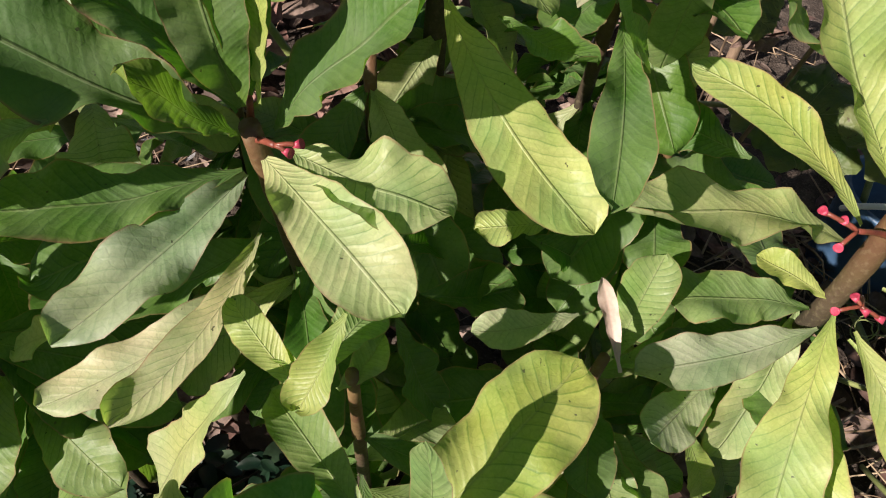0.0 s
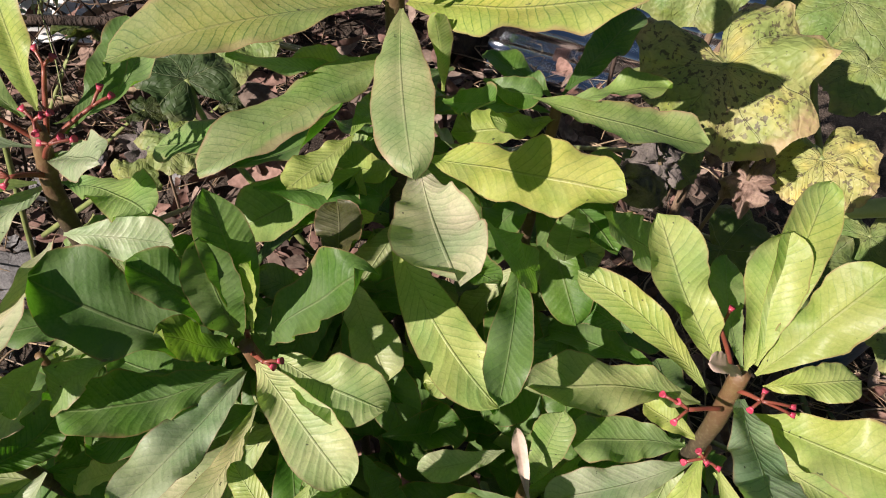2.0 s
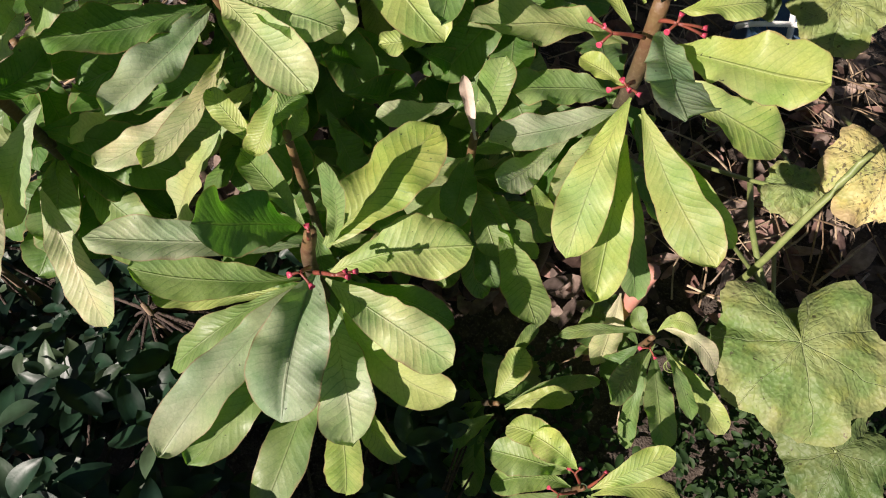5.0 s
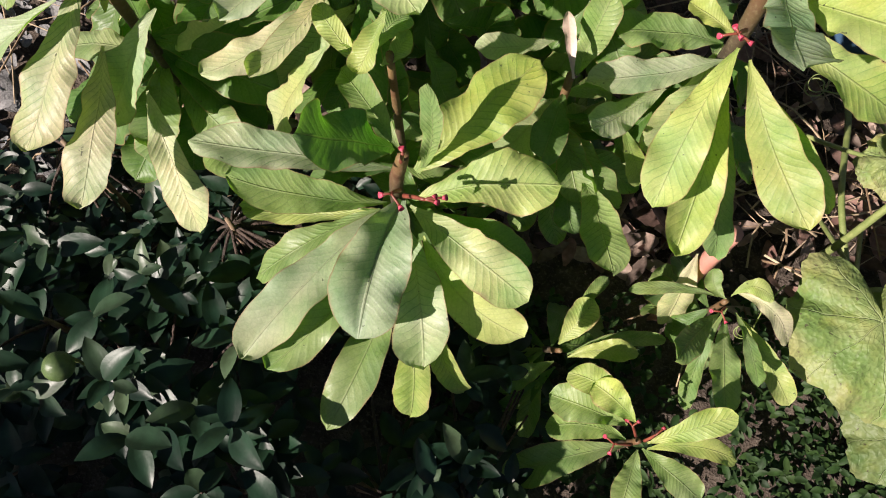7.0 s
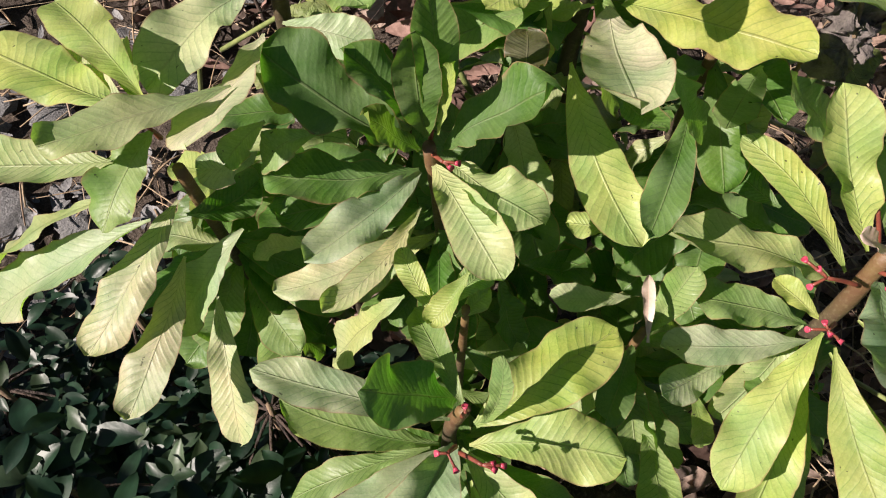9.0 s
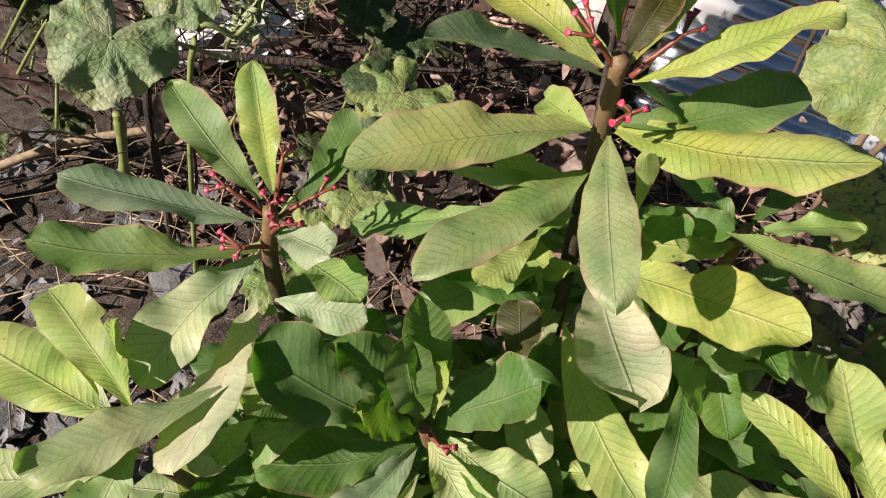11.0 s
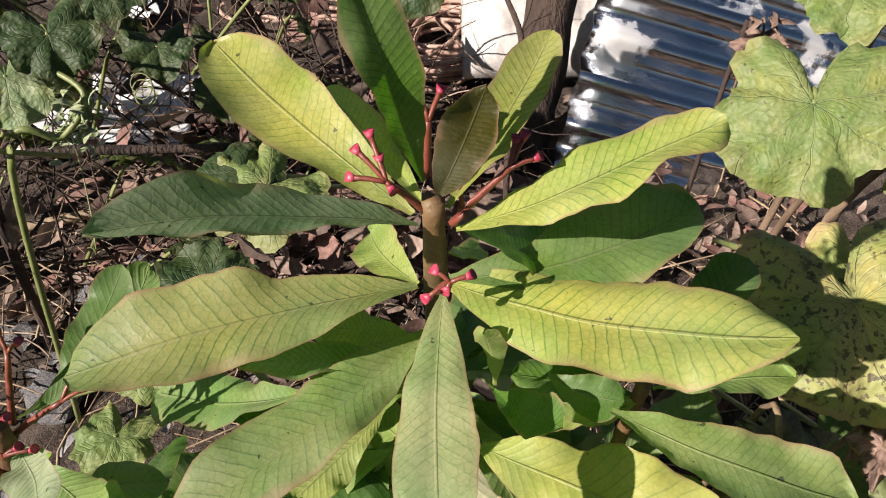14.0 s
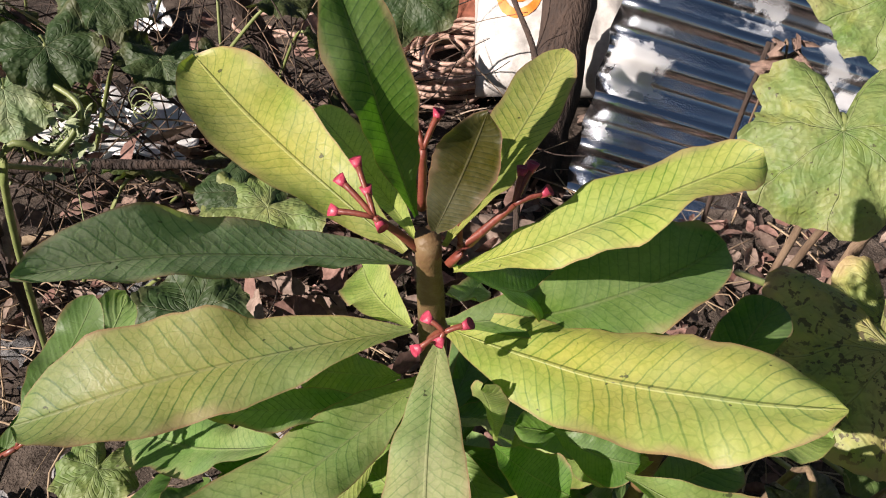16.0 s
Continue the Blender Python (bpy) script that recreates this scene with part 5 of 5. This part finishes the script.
def shoot_tip(place, seed):
    """The hairy young end of the vine, with buds and curled small leaves."""
    rng = random.Random(seed)
    o = Vector(place) - gourd.location
    for i in range(9):
        d = Vector((rng.uniform(-1, 1), rng.uniform(-1, 0.4), rng.uniform(-0.9, 0.8))).normalized()
        q = o + d * rng.uniform(0.012, 0.030)
        part("bud", tube([o, (o + q) / 2 + Vector((0, 0, 0.003)), q, q + d * 0.004], 0.0004, 0.0010, 3, 6, SHOOT), gourd)
    for i in range(30):
        v, f = lime_leaf_mesh(rng.uniform(0.010, 0.022), rng.uniform(0.006, 0.011), rng.uniform(-0.5, 0.6), i)
        c = Vector((rng.gauss(0, 0.012), rng.gauss(0, 0.010), rng.gauss(0, 0.014)))
        part("young_leaf", mesh_from("young_leaf", v, f, None, SHOOT), gourd, axes(o + c, rng.uniform(0, 360), rng.uniform(-60, 60), rng.uniform(-40, 40)))


shoot_tip((-0.455, 0.77, 0.545), 3)
shoot_tip((-0.435, 0.78, 0.575), 4)

# ---- lime bush in the shade ----


def lime_bush():
    """A dense low citrus bush: twigs that each carry a whorl of dark leaves, with one green fruit."""
    bush = thing("lime_bush", (-0.20, -0.02, 0.0), "dense low lime bush with dark green leaves in shade", "bush")
    o = bush.location
    rng = random.Random(5)
    kinds = [lime_leaf_mesh(0.020 + 0.007 * i, 0.0110 + 0.0027 * i, rng.uniform(-0.1, 0.15), i) for i in range(5)]
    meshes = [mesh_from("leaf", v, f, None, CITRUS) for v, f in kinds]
    poses = []
    hubs = [(-0.20, -0.02), (-0.36, 0.05), (-0.10, -0.08), (-0.42, -0.12), (0.04, -0.06), (-0.28, -0.18), (-0.50, 0.12), (0.12, -0.05), (0.02, -0.28), (-0.45, -0.32), (-0.20, 0.20), (-0.42, 0.26)]
    for j, (x, y) in enumerate(hubs):
        part("branch", tube([Vector((x * 0.8 - 0.04, y * 0.8, 0)) - o, Vector((x * 0.9, y * 0.9, 0.12)) - o, Vector((x, y, 0.22)) - o], 0.007, 0.003, 4, 7, TWIG), bush)
    for j in range(500):
        x, y = rng.uniform(-0.62, 0.20), rng.uniform(-0.42, 0.17)
        top = 0.345 - 0.9 * max(0, y - 0.05) - 1.0 * max(0, x + 0.02) - 0.45 * max(0, -x - 0.26) - 1.0 * max(0, y + 0.04) * (x < -0.14)
        z = top - abs(rng.gauss(0, 0.055)) if j % 3 else top - rng.uniform(0.08, 0.24)
        z = max(z, 0.04)
        if j >= 370:
            # the low skirt that creeps under the shrubs
            x, y = rng.uniform(-0.58, 0.0), rng.uniform(0.08, 0.36)
            z = max(0.03, 0.20 - 0.45 * max(0, y - 0.10) - abs(rng.gauss(0, 0.03)))
        if j < 26:
            x, y, z = -0.20 + 0.75 * (x + 0.25) * 0.4, 0.02 + (y + 0.05) * 0.30, rng.uniform(0.33, 0.40)
        hub = Vector((*min(hubs, key=lambda q: (q[0] - x) ** 2 + (q[1] - y) ** 2), 0.2))
        tip = Vector((x, y, z))
        if j % 3 == 0:
            part("branch", tube([hub - o, (hub + tip) / 2 - o + Vector((0, 0, 0.01)), tip - o], 0.0025, 0.0012, 3, 5, BARK), bush)
        turn = rng.uniform(0, 360)
        for k in range(rng.randint(5, 8)):
            poses.append((axes(tip + Vector((0, 0, 0.006 * k - 0.02)), turn + 137.5 * k, rng.uniform(-35, 30), rng.uniform(-25, 25)), rng.randrange(5), z))
    poses.sort(key=lambda q: -q[2])
    for m, k, _ in poses[:300]:
        part("leaf", meshes[k], bush, Matrix.Translation(-o) @ m)
    verts, faces = [], []
    for m, k, _ in poses[300:]:
        v, f = kinds[k]
        n = len(verts)
        verts += [tuple(m @ Vector(p) - o) for p in v]
        faces += [tuple(n + i for i in q) for q in f]
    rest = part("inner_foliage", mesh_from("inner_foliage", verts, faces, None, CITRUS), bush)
    rest["kind"] = "stuff"
    bm = bmesh.new()
    bmesh.ops.create_uvsphere(bm, u_segments=24, v_segments=14, radius=0.0125)
    for v in bm.verts:
        v.co *= 1 + 0.012 * noise.noise(v.co * 200)
        if v.co.z > 0.011:
            v.co.z += 0.001
    for f in bm.faces:
        f.smooth = True
    me = bpy.data.meshes.new("fruit")
    bm.to_mesh(me)
    bm.free()
    me.materials.append(LIME)
    part("fruit", me, bush, Matrix.Translation(Vector((-0.231, -0.014, 0.385)) - o), "small round green lime")
    part("branch", tube([Vector((-0.25, 0.0, 0.24)) - o, Vector((-0.24, -0.002, 0.36)) - o, Vector((-0.231, -0.012, 0.397)) - o], 0.002, 0.0012, 3, 5, VINE), bush)


lime_bush()

# ---- things in the background ----


def box_mesh(name, sx, sy, sz, bevel, material, seed=0, rough=0.0):
    bm = bmesh.new()
    bmesh.ops.create_cube(bm, size=1, matrix=Matrix.Translation((0, 0, sz / 2)) @ Matrix.Diagonal((sx, sy, sz, 1)))
    bmesh.ops.bevel(bm, geom=bm.edges[:], offset=bevel, segments=2, affect="EDGES")
    rng = random.Random(seed)
    for v in bm.verts:
        v.co += Vector((rng.uniform(-1, 1), rng.uniform(-1, 1), rng.uniform(-1, 1))) * rough
    me = bpy.data.meshes.new(name)
    bm.to_mesh(me)
    bm.free()
    me.materials.append(material)
    return me


def iron_sheet():
    """A corrugated sheet that leans back, its ridges lying level."""
    e1 = Vector((0.965, 0.088, -0.246)).normalized()
    e2 = Vector((0.0, 0.618, 0.786))
    e2 = (e2 - e1 * e2.dot(e1)).normalized()
    n = e1.cross(e2)
    rows, cols, pitch = 240, 22, 0.098
    verts, faces = [], []
    for face in (0, 1):
        for j in range(rows + 1):
            s = 1.25 * j / rows
            for i in range(cols + 1):
                r = 1.35 * i / cols
                z = 0.0175 * math.sin(2 * math.pi * s / pitch) + 0.006 * noise.noise((r * 2, s * 2, 0)) + 0.002 * noise.noise((r * 9, s * 6, 3)) - 0.0008 * face
                verts.append(e1 * r + e2 * s + n * z)
    w = cols + 1
    half = (rows + 1) * w
    for j in range(rows):
        for i in range(cols):
            a = j * w + i
            faces.append((a, a + 1, a + w + 1, a + w))
            faces.append((half + a, half + a + w, half + a + w + 1, half + a + 1))
    edge = [j * w for j in range(rows + 1)]
    for a, b in zip(edge, edge[1:]):
        faces.append((a, b, half + b, half + a))
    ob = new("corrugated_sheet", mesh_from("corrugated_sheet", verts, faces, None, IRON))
    ob.location = (0.054, 1.425, 0.024)
    tagged(ob, "corrugated galvanised iron sheet leaning behind the plants", "metal sheet")


iron_sheet()
runner("log", [(-0.02, 1.50, 0.02), (0.0, 1.60, 0.16), (0.01, 1.72, 0.36), (0.02, 1.86, 0.62)], 0.060, 0.050, BARK, "dark rough log leaning beside the iron sheet", "log")


def hose_coil():
    """One long hose thrown down in loose loops."""
    rng = random.Random(3)
    pts = []
    for i in range(19 * 14):
        w = 2 * math.pi * i / 14
        loop = i / 14
        rx, ry = 0.135 + 0.050 * math.sin(loop * 2.3) + rng.uniform(-0.006, 0.006), 0.145 + 0.045 * math.sin(loop * 1.7 + 1)
        pts.append((rx * math.cos(w) + 0.03 * math.sin(loop * 1.1), ry * math.sin(w) + 0.03 * math.cos(loop * 0.9), 0.012 + 0.0042 * loop + 0.01 * math.sin(w * 1.3 + loop)))
    ob = new("hose", tube(pts, 0.0058, 0.0058, 3, 8, PIPE, 0.0, 0, "hose"))
    ob.location = (-0.29, 1.91, 0.0)
    tagged(ob, "coiled brown rubber hose lying on the soil", "hose")
    pts = [(0.0, 0.0, 0.02), (-0.1, 0.06, 0.03), (-0.25, 0.05, 0.02), (-0.38, 0.09, 0.03), (-0.30, 0.15, 0.04), (-0.1, 0.12, 0.03), (0.1, 0.16, 0.03), (0.15, 0.1, 0.06), (-0.1, 0.02, 0.06), (-0.35, 0.0, 0.03), (-0.42, 0.05, 0.05), (-0.2, 0.1, 0.07), (0.1, 0.05, 0.08)]
    ob = new("hose", tube(pts, 0.0058, 0.0058, 8, 8, PIPE, 0.0, 0, "hose"))
    ob.location = (-0.50, 1.93, 0.0)
    tagged(ob, "loose loops of brown hose beside the coil", "hose")


hose_coil()


def brick_stack():
    stack = thing("brick_stack", (-0.215, 2.12, 0.0), "short stack of red fired bricks on the soil", "bricks")
    me = box_mesh("brick", 0.225, 0.108, 0.066, 0.005, BRICK, 4, 0.0015)
    for j in range(4):
        for i in range(2):
            m = pose(0.004 * (j % 2), 0.118 * i + 0.002 * j, 0.068 * j, 0, 0, (7 * j * (i + 1)) % 5 - 2)
            part("brick", me, stack, m)


brick_stack()


def sack():
    """A stuffed white woven sack, slumped, with an orange print."""
    def height(x, y):
        puff = (max(0, 1 - x ** 4) * max(0, 1 - y ** 4)) ** 0.5
        crease = 0.006 * noise.noise((x * 9, y * 5, 3)) + 0.004 * noise.noise((x * 17, y * 14, 7))
        return 0.075 * puff + (0.014 * noise.noise((x * 3, y * 3, 1)) + crease) * puff
    bm = bmesh.new()
    bmesh.ops.create_grid(bm, x_segments=44, y_segments=40, size=0.5)
    for v in bm.verts:
        x, y = v.co.x * 2, v.co.y * 2
        v.co = Vector((x * 0.19, y * 0.21, height(x, y) + 0.075))
    back = bmesh.ops.duplicate(bm, geom=bm.verts[:] + bm.edges[:] + bm.faces[:])
    for g in back["geom"]:
        if isinstance(g, bmesh.types.BMVert):
            g.co.z = 0.15 - g.co.z
    bmesh.ops.remove_doubles(bm, verts=bm.verts[:], dist=0.002)
    bmesh.ops.recalc_face_normals(bm, faces=bm.faces[:])
    for f in bm.faces:
        f.smooth = True
    me = bpy.data.meshes.new("sack")
    bm.to_mesh(me)
    bm.free()
    me.materials.append(SACK)
    ob = new("sack", me)
    ob.matrix_world = pose(-0.045, 1.97, 0.125, 38, 0, 12)
    tagged(ob, "white woven sack with an orange print, slumped on the soil", "sack")
    # the print: a ring round a disc
    seg = 40
    for name, r0, r1 in (("print_ring", 0.70, 1.0), ("print_disc", 0.0, 0.5)):
        verts = []
        for q in (r0, (r0 + r1) / 2, r1):
            for k in range(seg):
                x, y = -0.47 + q * 0.29 * math.cos(2 * math.pi * k / seg), 0.14 + q * 0.36 * math.sin(2 * math.pi * k / seg)
                verts.append((x * 0.19, y * 0.21, height(x, y) + 0.0768))
        faces = [(i * seg + k, i * seg + (k + 1) % seg, (i + 1) * seg + (k + 1) % seg, (i + 1) * seg + k) for i in range(2) for k in range(seg)]
        part(name, mesh_from(name, verts, faces, None, ORANGE), ob, None, "orange printed mark")


sack()


def crate(place, sx, sy, sz, turn, material, label):
    c = thing("crate", place, label, "crate", "boxes on the soil")
    c.rotation_euler = (0, 0, radians(turn))
    part("body", box_mesh("body", sx, sy, sz, 0.006, material, 2, 0.001), c)
    part("lid", box_mesh("lid", sx + 0.014, sy + 0.014, 0.022, 0.005, material, 3, 0.0008), c, Matrix.Translation((0, 0, sz + 0.001)))


crate((-0.66, 2.24, 0.0), 0.13, 0.18, 0.34, 4, PINK, "faded pink crate standing on the soil")
crate((-0.545, 2.22, 0.0), 0.07, 0.16, 0.30, 4, BLUE, "bright blue plastic crate beside the pink one")


def bucket(place, r, h, material, label, handle=True):
    """An open tapered bucket with a rolled rim."""
    b = thing("bucket", place, label, "bucket", "buckets")
    ring = [(0.80 * r, 0.0), (0.82 * r, 0.004), (r, h), (r + 0.006, h + 0.002), (r + 0.006, h + 0.010), (r - 0.003, h + 0.010), (0.78 * r, 0.012), (0.0, 0.012)]
    seg = 32
    verts = [(a * math.cos(2 * math.pi * k / seg), a * math.sin(2 * math.pi * k / seg), z) for a, z in ring for k in range(seg)]
    faces = [(i * seg + k, i * seg + (k + 1) % seg, (i + 1) * seg + (k + 1) % seg, (i + 1) * seg + k) for i in range(len(ring) - 1) for k in range(seg)]
    faces.append(tuple(range(seg))[::-1])
    part("body", mesh_from("body", verts, faces, None, material), b)
    if handle:
        pts = [((r + 0.008) * math.cos(w), -0.35 * r * math.sin(w) - 0.02, h - 0.01 + 0.55 * r * math.sin(w)) for w in [math.pi * i / 10 for i in range(11)]]
        part("handle", tube(pts, 0.0045, 0.0045, 3, 8, WHITE), b, None, "white plastic handle")


bucket((0.642, 0.781, 0.0), 0.075, 0.15, NAVY, "dull blue plastic bucket standing behind the gourd leaves")
bucket((-0.76, 2.22, 0.0), 0.055, 0.20, STONE, "small grey bucket beside the pink crate", False)


def plastic_sheet(place, sx, sy, turn, seed, label):
    """A crumpled piece of white plastic that lies on the soil."""
    bm = bmesh.new()
    bmesh.ops.create_grid(bm, x_segments=30, y_segments=24, size=0.5)
    for v in bm.verts:
        x, y = v.co.x, v.co.y
        rag = 1 + 0.12 * noise.noise((x * 5, y * 5, seed))
        z = 0.05 * abs(noise.noise((x * 3.1, y * 3.1, seed + 2))) + 0.02 * abs(noise.noise((x * 9, y * 9, seed + 4)))
        v.co = Vector((x * sx * rag, y * sy * rag, z + 0.006))
    for f in bm.faces:
        f.smooth = True
    me = bpy.data.meshes.new("plastic_sheet")
    bm.to_mesh(me)
    bm.free()
    me.materials.append(WHITE)
    ob = new("plastic_sheet", me)
    ob.matrix_world = pose(*place, 0, 0, turn)
    m = ob.modifiers.new("thickness", "SOLIDIFY")
    m.thickness = 0.0015
    tagged(ob, label, "plastic sheet", "white plastic on the soil")


plastic_sheet((-0.97, 1.46, 0.02), 0.36, 0.30, 12, 1, "crumpled white plastic sheet lying under the vines")
plastic_sheet((-1.20, 1.95, 0.02), 0.14, 0.20, 40, 5, "white plastic sheet lying beside the stake")


def stones():
    """Grey rubble beside the shrubs."""
    rng = random.Random(8)
    kinds = []
    for i in range(4):
        bm = bmesh.new()
        bmesh.ops.create_icosphere(bm, subdivisions=2, radius=0.5)
        for v in bm.verts:
            v.co *= 1 + 0.75 * noise.noise(v.co * 2.6 + Vector((i * 5, 0, 0)))
            v.co.z *= 0.42
        me = bpy.data.meshes.new("stone")
        bm.to_mesh(me)
        bm.free()
        me.materials.append(STONE)
        kinds.append(me)
    for i in range(26):
        ob = new("stone", kinds[i % 4])
        s = rng.uniform(0.03, 0.11)
        ob.matrix_world = pose(rng.uniform(-1.35, -0.42), rng.uniform(0.25, 1.05), 0.12 * s, rng.uniform(-15, 15), rng.uniform(-15, 15), rng.uniform(0, 360)) @ Matrix.Scale(s, 4)
        tagged(ob, "rough grey stone lying on the soil", "stone", "grey rubble")


stones()


def litter(name, spots, count, size, seed, material, label, category="dry leaves", lift=0.03):
    """Curled flat pieces strewn over the soil."""
    rng = random.Random(seed)
    verts, faces = [], []
    for i in range(count):
        x0, x1, y0, y1 = spots[i % len(spots)]
        L = rng.uniform(0.6, 1.25) * size
        W, curl, cup = L * rng.uniform(0.3, 0.65), rng.uniform(-0.5, 0.7), rng.uniform(-0.2, 1.0)
        m = pose(rng.uniform(x0, x1), rng.uniform(y0, y1), rng.uniform(0.004, lift), rng.gauss(0, 22 + 120 * (lift > 0.1)), rng.gauss(0, 22), rng.uniform(0, 360))
        n = len(verts)
        for a in range(7):
            t = a / 6
            h = W / 2 * math.sin(math.pi * min(0.97, 0.04 + 0.95 * t)) ** 0.7 * rng.uniform(0.82, 1.1)
            for b in range(5):
                v = b / 2 - 1
                verts.append(m @ Vector((L * (t - 0.5), v * h, curl * L * (t - 0.5) ** 2 + cup * h * v * v * 0.8 + rng.uniform(-1, 1) * 0.02 * L)))
        for a in range(6):
            for b in range(4):
                k = n + a * 5 + b
                faces.append((k, k + 1, k + 6, k + 5))
    tagged(new(name, mesh_from(name, verts, faces, None, material)), label, category, kind="stuff")


litter("dry_leaf_litter", [(0.34, 0.95, 0.24, 0.85), (-0.25, 0.75, 0.60, 1.45), (-0.85, 0.0, 0.75, 1.75), (-0.3, 0.4, 0.30, 0.70), (-0.9, 0.5, 0.8, 1.9)], 1600, 0.055, 11, LITTER, "brown and pinkish dry leaves strewn over the soil")
litter("hanging_dry_leaves", [(-1.15, -0.30, 0.85, 1.6), (-0.35, 0.05, 0.75, 1.3)], 210, 0.085, 14, LITTER, "crumpled pinkish dry leaves caught among the vines", "dry leaves", 0.30)
litter("rubble_shards", [(-1.3, -0.30, 0.25, 1.0), (-0.8, -0.22, 0.20, 0.6)], 330, 0.038, 13, STONE, "grey broken rubble shards strewn over the soil", "rubble")


def straw(name, count, seed):
    """Thin dry stalks and broken twigs between the leaves."""
    rng = random.Random(seed)
    verts, faces = [], []
    for i in range(count):
        x0, x1, y0, y1 = ((0.35, 0.9, 0.3, 0.9), (-0.2, 0.8, 0.6, 1.5), (-0.9, 0.0, 0.7, 1.8), (-1.3, -0.35, 0.15, 0.95))[i % 4]
        p = Vector((rng.uniform(x0, x1), rng.uniform(y0, y1), rng.uniform(0.004, 0.05)))
        w, L, r = rng.uniform(0, 6.28), rng.uniform(0.04, 0.22), rng.uniform(0.0007, 0.0026)
        d = Vector((math.cos(w), math.sin(w), rng.gauss(0, 0.16)))
        me = tube([p, p + d * L / 2 + Vector((rng.uniform(-1, 1), rng.uniform(-1, 1), 0.6)) * 0.012, p + d * L], r, r * 0.6, 2, 4)
        n = len(verts)
        verts += [tuple(v.co) for v in me.vertices]
        faces += [tuple(n + k for k in q.vertices) for q in me.polygons]
        bpy.data.meshes.remove(me)
    tagged(new(name, mesh_from(name, verts, faces, None, CHIPS)), "dry stalks and broken twigs lying on the soil", "dry stalks", kind="stuff")


straw("dry_stalks", 900, 12)


def weeds(name, spots, count, seed, label):
    """Small-leaved weeds that carpet the soil in loose tufts."""
    rng = random.Random(seed)
    verts, faces = [], []
    for i in range(count):
        x0, x1, y0, y1, top = spots[i % len(spots)]
        c = Vector((rng.uniform(x0, x1), rng.uniform(y0, y1), rng.uniform(0.008, top)))
        for k in range(rng.randint(4, 7)):
            v, f = lime_leaf_mesh(rng.uniform(0.010, 0.024), rng.uniform(0.006, 0.011), rng.uniform(-0.1, 0.3), k)
            m = axes(c + Vector((rng.gauss(0, 0.008), rng.gauss(0, 0.008), rng.gauss(0, 0.004))), rng.uniform(0, 360), rng.uniform(-25, 40), rng.uniform(-30, 30))
            n = len(verts)
            verts += [tuple(m @ Vector(q)) for q in v]
            faces += [tuple(n + j for j in q) for q in f]
    tagged(new(name, mesh_from(name, verts, faces, None, WEED)), label, "weeds", kind="stuff")


weeds("low_weeds", [(0.30, 0.80, -0.25, 0.16, 0.05), (0.42, 0.85, 0.0, 0.30, 0.04), (0.05, 0.35, -0.20, 0.25, 0.04)], 620, 17, "low dark green weeds growing over the soil")


def vine_tangle(name, count, seed, thick, material, label):
    """Thin vines and dead stalks that hang among the leaves at the back."""
    rng = random.Random(seed)
    verts, faces = [], []
    for i in range(count):
        p = Vector((rng.uniform(-1.25, -0.30), rng.uniform(0.85, 1.75), rng.uniform(0.0, 0.30)))
        pts = [p]
        d = Vector((rng.uniform(-1, 1), rng.uniform(-0.5, 0.5), rng.uniform(0.1, 1.0))).normalized()
        for k in range(4):
            d = (d + 0.5 * Vector((rng.uniform(-1, 1), rng.uniform(-1, 1), rng.uniform(-0.8, 0.6)))).normalized()
            q = pts[-1] + d * rng.uniform(0.05, 0.14)
            q.z = max(0.01, q.z)
            pts.append(q)
        me = tube(pts, rng.uniform(0.3 * thick, thick), 0.0008, 3, 5)
        n = len(verts)
        verts += [tuple(v.co) for v in me.vertices]
        faces += [tuple(n + k for k in q.vertices) for q in me.polygons]
        bpy.data.meshes.remove(me)
    tagged(new(name, mesh_from(name, verts, faces, None, material)), label, "dead vines", kind="stuff")


vine_tangle("vine_tangle", 150, 21, 0.004, BARK, "tangle of thin dark dead vines")
vine_tangle("dry_vines", 110, 22, 0.0022, TWIG, "thin pale dry vines hanging among the leaves")
